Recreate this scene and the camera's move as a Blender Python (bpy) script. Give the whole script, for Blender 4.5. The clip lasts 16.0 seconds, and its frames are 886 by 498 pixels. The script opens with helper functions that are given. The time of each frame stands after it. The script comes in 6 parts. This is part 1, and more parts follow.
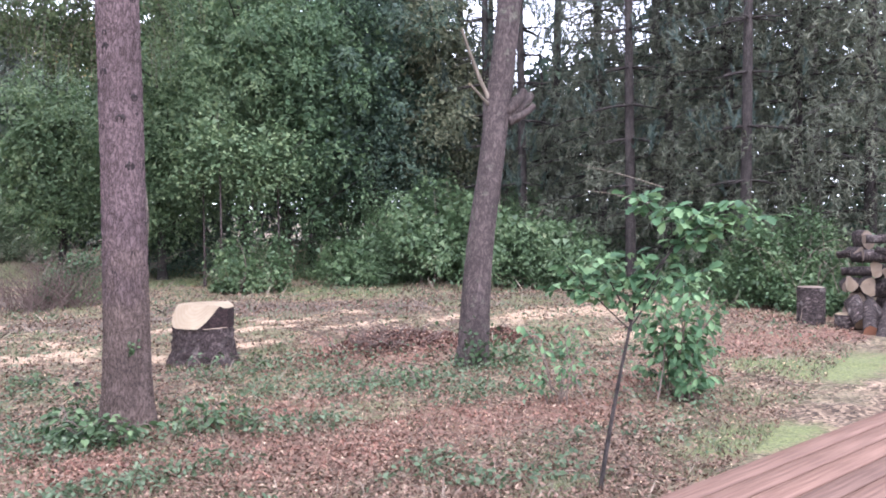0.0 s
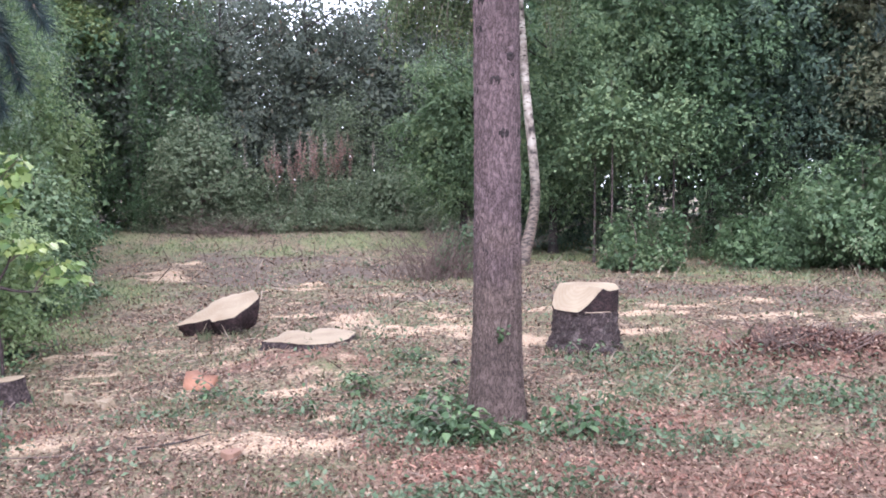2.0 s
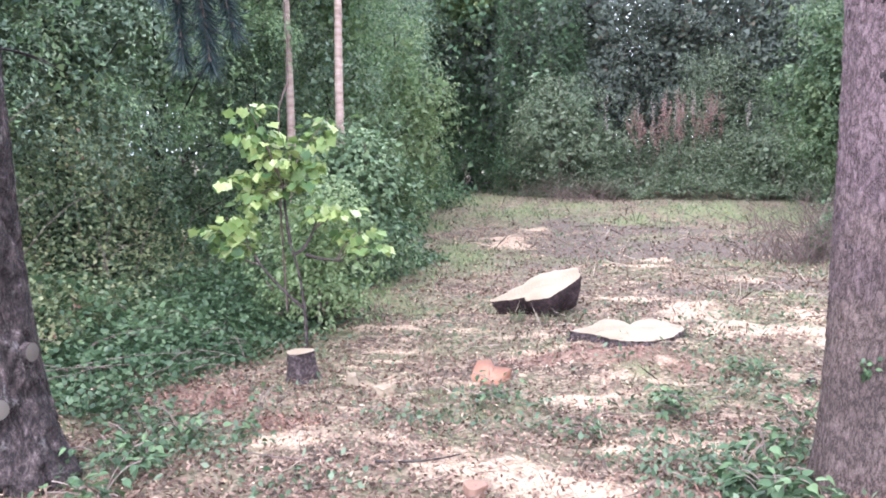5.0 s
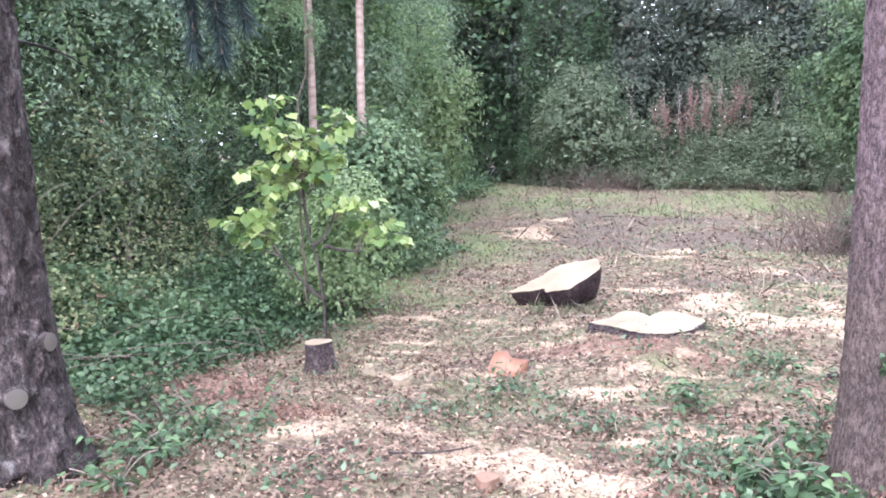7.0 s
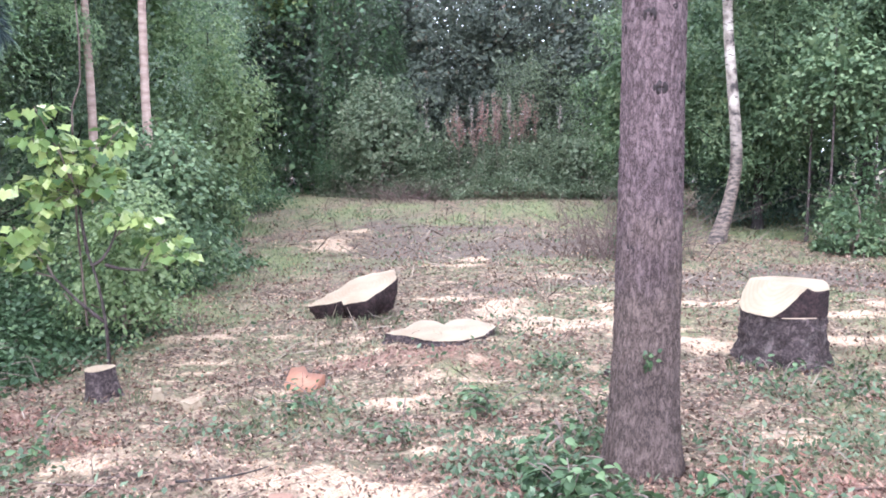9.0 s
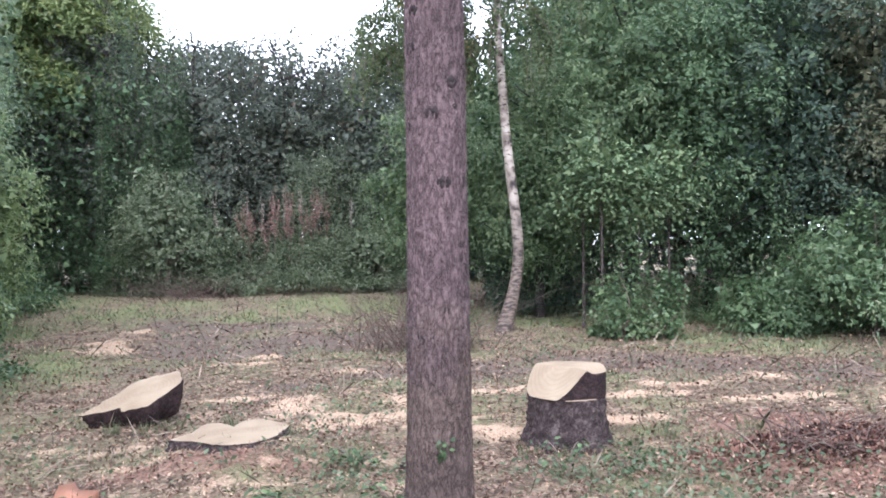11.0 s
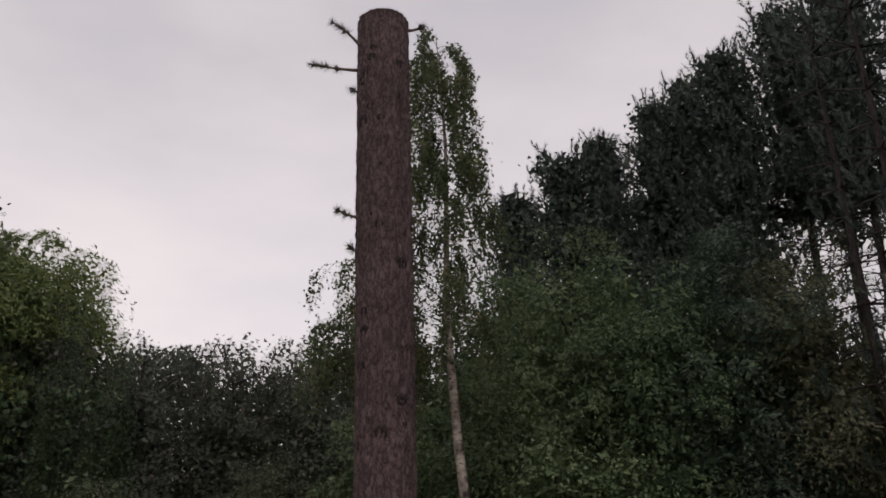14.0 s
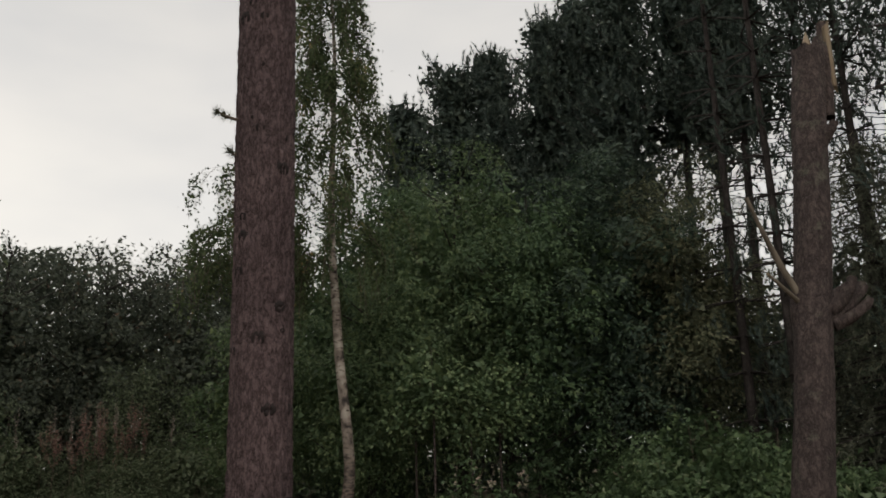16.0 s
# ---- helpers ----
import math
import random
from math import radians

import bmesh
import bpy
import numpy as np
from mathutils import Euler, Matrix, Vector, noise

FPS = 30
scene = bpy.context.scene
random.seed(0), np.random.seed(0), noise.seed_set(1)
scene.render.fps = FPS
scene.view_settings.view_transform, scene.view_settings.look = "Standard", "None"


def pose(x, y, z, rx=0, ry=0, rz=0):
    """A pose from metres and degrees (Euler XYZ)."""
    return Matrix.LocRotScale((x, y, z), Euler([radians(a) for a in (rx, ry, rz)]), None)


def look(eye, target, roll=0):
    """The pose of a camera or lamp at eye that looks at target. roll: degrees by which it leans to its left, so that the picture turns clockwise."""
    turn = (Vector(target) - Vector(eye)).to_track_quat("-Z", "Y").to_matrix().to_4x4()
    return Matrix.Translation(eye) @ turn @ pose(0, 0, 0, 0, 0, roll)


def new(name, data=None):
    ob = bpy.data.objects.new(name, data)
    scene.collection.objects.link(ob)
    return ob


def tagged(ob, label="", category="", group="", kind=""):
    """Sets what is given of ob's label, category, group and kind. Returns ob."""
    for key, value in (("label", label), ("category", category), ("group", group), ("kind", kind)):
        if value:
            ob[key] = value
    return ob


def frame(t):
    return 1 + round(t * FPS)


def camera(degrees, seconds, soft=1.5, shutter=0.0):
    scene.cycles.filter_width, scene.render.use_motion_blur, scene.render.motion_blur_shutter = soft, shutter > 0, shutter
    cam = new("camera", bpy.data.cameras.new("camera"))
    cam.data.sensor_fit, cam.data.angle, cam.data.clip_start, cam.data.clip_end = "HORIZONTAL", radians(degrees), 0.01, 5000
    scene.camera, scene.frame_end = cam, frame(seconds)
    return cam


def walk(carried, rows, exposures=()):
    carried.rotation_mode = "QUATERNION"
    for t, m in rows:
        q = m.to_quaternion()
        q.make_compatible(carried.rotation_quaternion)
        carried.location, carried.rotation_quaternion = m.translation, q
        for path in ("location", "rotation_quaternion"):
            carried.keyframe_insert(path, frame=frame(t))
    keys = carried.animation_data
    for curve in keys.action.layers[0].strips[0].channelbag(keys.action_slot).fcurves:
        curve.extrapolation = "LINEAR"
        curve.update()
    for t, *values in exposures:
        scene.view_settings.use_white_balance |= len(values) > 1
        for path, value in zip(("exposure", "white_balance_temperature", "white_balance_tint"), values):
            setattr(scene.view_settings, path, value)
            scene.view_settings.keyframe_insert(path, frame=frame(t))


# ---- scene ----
cam = camera(55.4, 16.0, soft=1.8)
PATH = [
    (0, (-0.235, -1.493, 1.571), (0.999, 0.078, 1.479), -0.6),
    (0.5, (-0.094, -1.327, 1.555), (0.937, 0.381, 1.417), 0.4),
    (1, (0.029, -1.093, 1.551), (0.899, 0.705, 1.457), -0.1),
    (1.5, (0.128, -0.85, 1.555), (0.778, 1.036, 1.412), -1.1),
    (2, (0.263, -0.6, 1.564), (0.669, 1.353, 1.418), -0.5),
    (2.5, (0.348, -0.354, 1.557), (0.642, 1.619, 1.416), 0.1),
    (3, (0.423, -0.071, 1.568), (0.648, 1.91, 1.404), -1.0),
    (3.5, (0.541, 0.154, 1.561), (0.526, 2.143, 1.348), -0.8),
    (4, (0.674, 0.351, 1.58), (0.425, 2.323, 1.353), 1.0),
    (4.5, (0.73, 0.542, 1.573), (0.37, 2.498, 1.367), 0.5),
    (5, (0.769, 0.646, 1.589), (0.305, 2.578, 1.36), -0.3),
    (5.2, (0.787, 0.66, 1.595), (0.289, 2.582, 1.358), -0.1),
    (7.3, (0.845, 0.671, 1.599), (0.323, 2.585, 1.344), -0.4),
    (7.5, (0.861, 0.664, 1.607), (0.37, 2.586, 1.354), -0.5),
    (8, (0.868, 0.672, 1.606), (0.491, 2.621, 1.367), -0.3),
    (8.5, (0.891, 0.671, 1.619), (0.663, 2.645, 1.387), -0.4),
    (9, (0.901, 0.677, 1.621), (0.835, 2.663, 1.39), -0.3),
    (9.5, (0.91, 0.673, 1.62), (1.012, 2.658, 1.403), -0.5),
    (9.7, (0.922, 0.679, 1.632), (1.092, 2.66, 1.416), -0.8),
    (11.8, (0.927, 0.724, 1.595), (1.391, 2.66, 1.792), -0.5),
    (12, (0.929, 0.73, 1.603), (1.398, 2.658, 1.849), -0.5),
    (12.5, (0.934, 0.712, 1.631), (1.406, 2.619, 2.007), -0.7),
    (13, (0.944, 0.733, 1.653), (1.43, 2.609, 2.149), -0.9),
    (13.5, (0.944, 0.734, 1.672), (1.447, 2.576, 2.265), -1.2),
    (14, (0.943, 0.741, 1.689), (1.451, 2.551, 2.372), -1.3),
    (14.5, (0.949, 0.736, 1.704), (1.465, 2.515, 2.459), -1.5),
    (15, (0.952, 0.738, 1.705), (1.538, 2.493, 2.464), -1.9),
    (15.5, (0.968, 0.744, 1.695), (1.661, 2.501, 2.354), -1.9),
    (16, (0.964, 0.733, 1.683), (1.74, 2.514, 2.158), -1.6),
]
EXPOSURES = [(0, 1.16, 5680, 20), (3, 1.13, 5580, 19), (4.5, 1.55, 5500, 19), (7.5, 1.66, 5500, 17), (9.7, 1.42, 5430, 16), (11.8, 0.26, 5850, 15), (12.5, -0.90, 6050, 17), (13.2, -1.52, 6700, 24), (14, -1.52, 6950, 19), (14.5, -1.28, 6950, 14), (15, -1.30, 6950, 10), (16, -1.38, 7150, 8)]
walk(cam, [(t, look(e, g, r)) for t, e, g, r in PATH], EXPOSURES)

# ---- sky and sun ----
world = bpy.data.worlds.new("overcast_sky")
scene.world = world
world.use_nodes = True
wn, wl = world.node_tree.nodes, world.node_tree.links
wn.clear()
sky = wn.new("ShaderNodeTexSky")
sky.sky_type, sky.sun_disc = "NISHITA", False
sky.sun_elevation, sky.sun_rotation = radians(57), radians(200)
sky_bg = wn.new("ShaderNodeBackground")
sky_bg.inputs["Strength"].default_value = 0.05
wl.new(sky.outputs[0], sky_bg.inputs["Color"])
coord = wn.new("ShaderNodeTexCoord")
cmap = wn.new("ShaderNodeMapping")
cmap.inputs["Scale"].default_value = (1.0, 1.0, 2.6)
wl.new(coord.outputs["Generated"], cmap.inputs["Vector"])
cloud = wn.new("ShaderNodeTexNoise")
cloud.inputs["Scale"].default_value, cloud.inputs["Detail"].default_value, cloud.inputs["Roughness"].default_value = 1.7, 5, 0.5
wl.new(cmap.outputs[0], cloud.inputs["Vector"])
cramp = wn.new("ShaderNodeValToRGB")
cramp.color_ramp.elements[0].position, cramp.color_ramp.elements[0].color = 0.33, (0.80, 0.82, 0.88, 1)
cramp.color_ramp.elements[1].position, cramp.color_ramp.elements[1].color = 0.68, (1.12, 1.10, 1.10, 1)
wl.new(cloud.outputs["Fac"], cramp.inputs[0])
cloud_bg = wn.new("ShaderNodeBackground")
updown = wn.new("ShaderNodeSeparateXYZ")
wl.new(coord.outputs["Generated"], updown.inputs[0])
thick = wn.new("ShaderNodeMapRange")
thick.interpolation_type = "SMOOTHSTEP"
thick.inputs["From Min"].default_value, thick.inputs["From Max"].default_value = 0.25, 0.95
thick.inputs["To Min"].default_value, thick.inputs["To Max"].default_value = 1.95, 1.45
wl.new(updown.outputs["Z"], thick.inputs["Value"])
wl.new(thick.outputs[0], cloud_bg.inputs["Strength"])
wl.new(cramp.outputs[0], cloud_bg.inputs["Color"])
wadd = wn.new("ShaderNodeAddShader")
wl.new(sky_bg.outputs[0], wadd.inputs[0]); wl.new(cloud_bg.outputs[0], wadd.inputs[1])
wout = wn.new("ShaderNodeOutputWorld")
wl.new(wadd.outputs[0], wout.inputs["Surface"])
sun = new("sun", bpy.data.lights.new("sun", "SUN"))
sun.data.energy, sun.data.angle, sun.data.color = 1.6, radians(34), (1.0, 0.97, 0.93)
sun.matrix_world = look((-3, -8, 13.0), (0, 0, 0))

# ---- small tools ----
def rng_of(seed):
    return np.random.default_rng(seed)


def unit(a):
    return a / np.maximum(np.linalg.norm(a, axis=-1, keepdims=True), 1e-9)


def smooth(a, b, x):
    u = np.clip((x - a) / (b - a), 0, 1)
    return u * u * (3 - 2 * u)


def mesh_of(name, V, F, mat, shade=False):
    """A mesh from an array of corners and one or more arrays of faces."""
    me = bpy.data.meshes.new(name)
    V = np.asarray(V, np.float32)
    Fs = F if isinstance(F, list) else [F]
    Fs = [np.asarray(f, np.int32) for f in Fs if len(f)]
    loops = np.concatenate([f.ravel() for f in Fs])
    sizes = np.concatenate([np.full(len(f), f.shape[1], np.int32) for f in Fs])
    starts = np.concatenate([[0], np.cumsum(sizes)[:-1]]).astype(np.int32)
    me.vertices.add(len(V)); me.vertices.foreach_set("co", V.ravel())
    me.loops.add(len(loops)); me.loops.foreach_set("vertex_index", loops)
    me.polygons.add(len(sizes)); me.polygons.foreach_set("loop_start", starts)
    if shade:
        me.polygons.foreach_set("use_smooth", np.ones(len(sizes), bool))
    me.update(calc_edges=True)
    me.validate()
    if mat:
        me.materials.append(mat)
    return me


def part(name, V, F, mat, parent, label="", shade=False, kind=""):
    """One mesh under a thing; corners are given in the thing's own space."""
    ob = new(name, mesh_of(name, V, F, mat, shade))
    ob.parent = parent
    return tagged(ob, label, kind=kind)


def thing(name, loc, label, category, group="", kind=""):
    ob = new(name)
    ob.empty_display_size = 0.2
    ob.location = loc
    return tagged(ob, label, category, group, kind)


def solid(name, V, F, mat, loc, label, category, group="", kind="", shade=False):
    ob = new(name, mesh_of(name, V, F, mat, shade))
    ob.location = loc
    return tagged(ob, label, category, group, kind)


def joined(pieces):
    """Several (V, F) pairs as one, with faces of one size."""
    Vs, Fs, n = [], [], 0
    for V, F in pieces:
        Vs.append(np.asarray(V)); Fs.append(np.asarray(F) + n); n += len(V)
    return np.concatenate(Vs), np.concatenate(Fs)


def tube(path, radii, sides=8, cap=False):
    """A round limb along a path of points."""
    P = np.asarray(path, float)
    n = len(P)
    T = unit(np.gradient(P, axis=0))
    ref = np.where(np.abs(T[:, 2:3]) > 0.9, np.array([[1.0, 0, 0]]), np.array([[0, 0, 1.0]]))
    A = unit(np.cross(T, ref)); B = np.cross(T, A)
    for i in range(1, n):
        if (A[i] * A[i - 1]).sum() < 0:
            A[i], B[i] = -A[i], -B[i]
    an = np.linspace(0, 2 * np.pi, sides, endpoint=False)
    R = np.broadcast_to(np.asarray(radii, float), (n,))[:, None, None]
    V = P[:, None] + R * (np.cos(an)[None, :, None] * A[:, None] + np.sin(an)[None, :, None] * B[:, None])
    V = V.reshape(-1, 3)
    i = np.arange(n - 1)[:, None] * sides; j = np.arange(sides)[None]; k = (j + 1) % sides
    F = np.stack([i + j, i + k, i + sides + k, i + sides + j], -1).reshape(-1, 4)
    return V, F


def curve3(a, b, c, n=6):
    t = np.linspace(0, 1, n)[:, None]
    return (1 - t) ** 2 * np.asarray(a) + 2 * t * (1 - t) * np.asarray(b) + t * t * np.asarray(c)


def leaf_quads(P, L, W, r, up=0.5, droop=0.25, D=None, fold=0.12, N=None):
    """One small folded leaf at each point."""
    n = len(P)
    if N is None:
        N = unit(r.normal(size=(n, 3)) + np.array([0, 0, up]) * 1.6)
    if D is None:
        D = r.normal(size=(n, 3))
    D = D - (D * N).sum(1, keepdims=True) * N
    D = unit(unit(D) - np.array([0, 0, droop]))
    S = unit(np.cross(N, D))
    N = np.cross(D, S)
    L = (np.broadcast_to(L, (n,)) * r.uniform(0.65, 1.25, n))[:, None]
    W = (np.broadcast_to(W, (n,)) * r.uniform(0.7, 1.2, n))[:, None]
    V = np.stack([P, P + D * L * 0.42 + S * W * 0.5 + N * W * fold, P + D * L, P + D * L * 0.42 - S * W * 0.5 + N * W * fold], 1)
    return V.reshape(-1, 3), np.arange(4 * n).reshape(n, 4)


def leaf_tris(P, L, W, r, up=0.5, droop=0.25):
    """Plain three-cornered leaves for the depth of a crown."""
    V, F = leaf_quads(P, L, W, r, up, droop)
    V = V.reshape(-1, 4, 3)[:, [1, 2, 3]]
    return V.reshape(-1, 3), np.arange(len(V) * 3).reshape(-1, 3)


def needle_quads(P, D, per, length, width, r, cone=0.9):
    """Tufts of needles that spread round the direction D."""
    n = len(P)
    P2 = np.repeat(P, per, 0); D2 = np.repeat(D, per, 0)
    dirs = unit(D2 + cone * r.normal(size=P2.shape) * 0.62)
    S = unit(np.cross(dirs, r.normal(size=P2.shape)))
    L = (length * r.uniform(0.6, 1.1, len(P2)))[:, None]
    W = width * r.uniform(0.7, 1.2, len(P2))[:, None]
    V = np.stack([P2 - S * W, P2 + S * W, P2 + dirs * L], 1)
    return V.reshape(-1, 3), np.arange(3 * len(P2)).reshape(-1, 3)


def lumps(x, y, z, seed):
    """Smooth noise on arrays from a few waves."""
    r = rng_of(seed)
    v = np.zeros_like(np.asarray(x, float))
    for k in range(7):
        d = unit(r.normal(size=3)) * (0.7 + 0.42 * k)
        v = v + np.sin(d[0] * x + d[1] * y + d[2] * z + r.uniform(0, 6.28)) / (1 + 0.35 * k)
    return v / 3.0


def noise2(x, y, scale, seed):
    """Value noise on arrays."""
    r = rng_of(seed)
    tab = r.random((256, 256))
    u, v = np.asarray(x) * scale + 100.3, np.asarray(y) * scale + 77.7
    i, j = np.floor(u).astype(int), np.floor(v).astype(int)
    f, g = u - i, v - j
    f, g = f * f * (3 - 2 * f), g * g * (3 - 2 * g)
    a = tab[i % 256, j % 256]; b = tab[(i + 1) % 256, j % 256]
    c = tab[i % 256, (j + 1) % 256]; d = tab[(i + 1) % 256, (j + 1) % 256]
    return (a * (1 - f) + b * f) * (1 - g) + (c * (1 - f) + d * f) * g


def fbm(x, y, scale, seed, octaves=4):
    v, amp, tot = 0, 1.0, 0.0
    for k in range(octaves):
        v = v + amp * noise2(x, y, scale * 2 ** k, seed + k)
        tot += amp
        amp *= 0.55
    return v / tot


def ground_z(x, y):
    """The lie of the land."""
    x, y = np.asarray(x, float), np.asarray(y, float)
    z = -0.10 * np.exp(-((y - 6.7) / 1.6) ** 2) * smooth(-7, -3, x) * smooth(9, 5, x) + 0.13 * np.exp(-((x - 0.7) ** 2 + (y - 7.75) ** 2) / 0.55)
    z = z + 0.32 * smooth(13, 24, y)
    z = z + 0.16 * np.exp(-((x - 4.9) ** 2 / 0.9 + (y - 6.1) ** 2 / 0.4)) + 0.10 * np.exp(-((x - 6.2) ** 2 / 0.6 + (y - 6.1) ** 2 / 0.4))
    z = z + (fbm(x, y, 0.5, 11, 3) - 0.5) * 0.14 * smooth(0.5, 4.0, np.hypot(x - 1.8, y - 5.0) + 0.6)
    z = z - 0.055 * np.exp(-((x - 1.8) ** 2 + (y - 5.0) ** 2) / 0.5) - 0.045 * np.exp(-((x - 3.4) ** 2 + (y - 7.4) ** 2) / 0.7)
    mound = 0.035 * np.exp(-((x - 0.72) / 0.8) ** 2 - ((y - 7.3) / 0.3) ** 2)
    return z + mound


# ---- materials ----
def material(name, rough=0.8):
    m = bpy.data.materials.new(name)
    m.use_nodes = True
    b = m.node_tree.nodes["Principled BSDF"]
    b.inputs["Roughness"].default_value = rough
    b.inputs["Specular IOR Level"].default_value = 0.3
    return m, m.node_tree.nodes, m.node_tree.links, b


def ramp(nodes, stops):
    c = nodes.new("ShaderNodeValToRGB")
    while len(c.color_ramp.elements) < len(stops):
        c.color_ramp.elements.new(0.5)
    for e, (p, col) in zip(c.color_ramp.elements, stops):
        e.position, e.color = p, (*col, 1)
    return c


def tex(nodes, links, kind, scale, vec, detail=4):
    n = nodes.new("ShaderNodeTexNoise" if kind == "noise" else "ShaderNodeTexVoronoi")
    n.inputs["Scale"].default_value = scale
    if kind == "noise":
        n.inputs["Detail"].default_value = detail
    links.new(vec, n.inputs["Vector"])
    return n


def coords(nodes, links, scale=(1, 1, 1)):
    c = nodes.new("ShaderNodeTexCoord")
    m = nodes.new("ShaderNodeMapping")
    m.inputs["Scale"].default_value = scale
    links.new(c.outputs["Object"], m.inputs["Vector"])
    return m.outputs[0]


def mixed(nodes, links, fac, a, b, how="MIX"):
    m = nodes.new("ShaderNodeMix")
    m.data_type, m.blend_type = "RGBA", how
    for sock, val in ((m.inputs[0], fac), (m.inputs[6], a), (m.inputs[7], b)):
        if isinstance(val, bpy.types.NodeSocket):
            links.new(val, sock)
        elif isinstance(val, tuple):
            sock.default_value = (*val, 1)
        else:
            sock.default_value = val
    return m.outputs[2]


def bumped(nodes, links, bsdf, height, strength=0.5, distance=0.02):
    b = nodes.new("ShaderNodeBump")
    b.inputs["Strength"].default_value, b.inputs["Distance"].default_value = strength, distance
    links.new(height, b.inputs["Height"])
    links.new(b.outputs[0], bsdf.inputs["Normal"])


def leaf_material(name, stops, rough=0.5, through_light=0.3, patch=0.6, single=False):
    """Leaves: colour varies from leaf to leaf and from bough to bough; some light passes through."""
    m, n, l, b = material(name, rough)
    g = n.new("ShaderNodeNewGeometry")
    c = ramp(n, stops if single else [(p, (k[0], k[1], min(k[2] * 1.30, 0.9))) for p, k in stops])
    v = coords(n, l)
    t = tex(n, l, "noise", 1.5, v, 5)
    add = n.new("ShaderNodeMath"); add.operation = "MULTIPLY_ADD"
    l.new(t.outputs["Fac"], add.inputs[0]); add.inputs[1].default_value = patch * 2; add.inputs[2].default_value = -patch
    s = n.new("ShaderNodeMath"); s.operation = "ADD"
    if single:
        g = n.new("ShaderNodeObjectInfo")
        l.new(g.outputs["Random"], s.inputs[0])
    else:
        soft = n.new("ShaderNodeMath"); soft.operation = "MULTIPLY_ADD"
        l.new(g.outputs["Random Per Island"], soft.inputs[0]); soft.inputs[1].default_value, soft.inputs[2].default_value = 0.7, 0.15
        l.new(soft.outputs[0], s.inputs[0])
    l.new(add.outputs[0], s.inputs[1])
    l.new(s.outputs[0], c.inputs[0])
    l.new(c.outputs[0], b.inputs["Base Color"])
    b.inputs["Specular IOR Level"].default_value = 0.28
    tr = n.new("ShaderNodeBsdfTranslucent")
    l.new(c.outputs[0], tr.inputs["Color"])
    mx = n.new("ShaderNodeMixShader"); mx.inputs[0].default_value = through_light
    l.new(b.outputs[0], mx.inputs[1]); l.new(tr.outputs[0], mx.inputs[2])
    l.new(mx.outputs[0], n["Material Output"].inputs["Surface"])
    return m


def bark_material(name, dark, mid, light, scale=(1, 1, 0.35), size=22, bump=0.6, lichen=None, crack=0.10, foot=None):
    """Bark: dark wandering cracks between raised flakes, with grain, broad tone and perhaps lichen."""
    m, n, l, b = material(name, 0.9)
    v = coords(n, l, scale)
    vf = coords(n, l)

    def ridge(t):
        s = n.new("ShaderNodeMath"); s.operation = "SUBTRACT"; l.new(t.outputs["Fac"], s.inputs[0]); s.inputs[1].default_value = 0.5
        k = n.new("ShaderNodeMath"); k.operation = "ABSOLUTE"; l.new(s.outputs[0], k.inputs[0])
        return k.outputs[0]

    big = tex(n, l, "noise", size, v, 6); big.inputs["Roughness"].default_value = 0.65
    small = tex(n, l, "noise", size * 2.7, v, 5); small.inputs["Roughness"].default_value = 0.7
    fine = tex(n, l, "noise", size * 7, vf, 4)
    broad = tex(n, l, "noise", 2.6, vf, 4)
    low = n.new("ShaderNodeMath"); low.operation = "MULTIPLY_ADD"
    l.new(ridge(small), low.inputs[0]); low.inputs[1].default_value = 0.45; l.new(ridge(big), low.inputs[2])
    c = ramp(n, [(0.0, dark), (crack, mid), (0.32, light)])
    l.new(low.outputs[0], c.inputs[0])
    gr = ramp(n, [(0.3, (0.62, 0.6, 0.6)), (0.72, (1.35, 1.32, 1.3))])
    l.new(fine.outputs["Fac"], gr.inputs[0])
    col = mixed(n, l, 1.0, c.outputs[0], gr.outputs[0], "MULTIPLY")
    tone = ramp(n, [(0.3, (0.74, 0.72, 0.72)), (0.7, (1.15, 1.12, 1.1))])
    l.new(broad.outputs["Fac"], tone.inputs[0])
    col = mixed(n, l, 1.0, col, tone.outputs[0], "MULTIPLY")
    if lichen:
        lt = tex(n, l, "noise", 7, vf, 8); lt.inputs["Roughness"].default_value = 0.75
        lr = ramp(n, [(0.56, (0, 0, 0)), (0.70, (0.6, 0.6, 0.6))])
        l.new(lt.outputs["Fac"], lr.inputs[0])
        col = mixed(n, l, lr.outputs[0], col, lichen)
    if foot:
        sz = n.new("ShaderNodeSeparateXYZ"); l.new(vf, sz.inputs[0])
        up = n.new("ShaderNodeMath"); up.operation = "MULTIPLY_ADD"
        l.new(broad.outputs["Fac"], up.inputs[0]); up.inputs[1].default_value = -1.8; l.new(sz.outputs[2], up.inputs[2])
        fr = ramp(n, [(0.0, (0.8, 0.8, 0.8)), (0.55, (0, 0, 0))])
        l.new(up.outputs[0], fr.inputs[0])
        col = mixed(n, l, fr.outputs[0], col, mixed(n, l, 1.0, col, foot, "MULTIPLY"))
    l.new(col, b.inputs["Base Color"])
    h = n.new("ShaderNodeMath"); h.operation = "MULTIPLY_ADD"
    l.new(fine.outputs["Fac"], h.inputs[0]); h.inputs[1].default_value = 0.25; l.new(low.outputs[0], h.inputs[2])
    bumped(n, l, b, h.outputs[0], bump, 0.035)
    return m


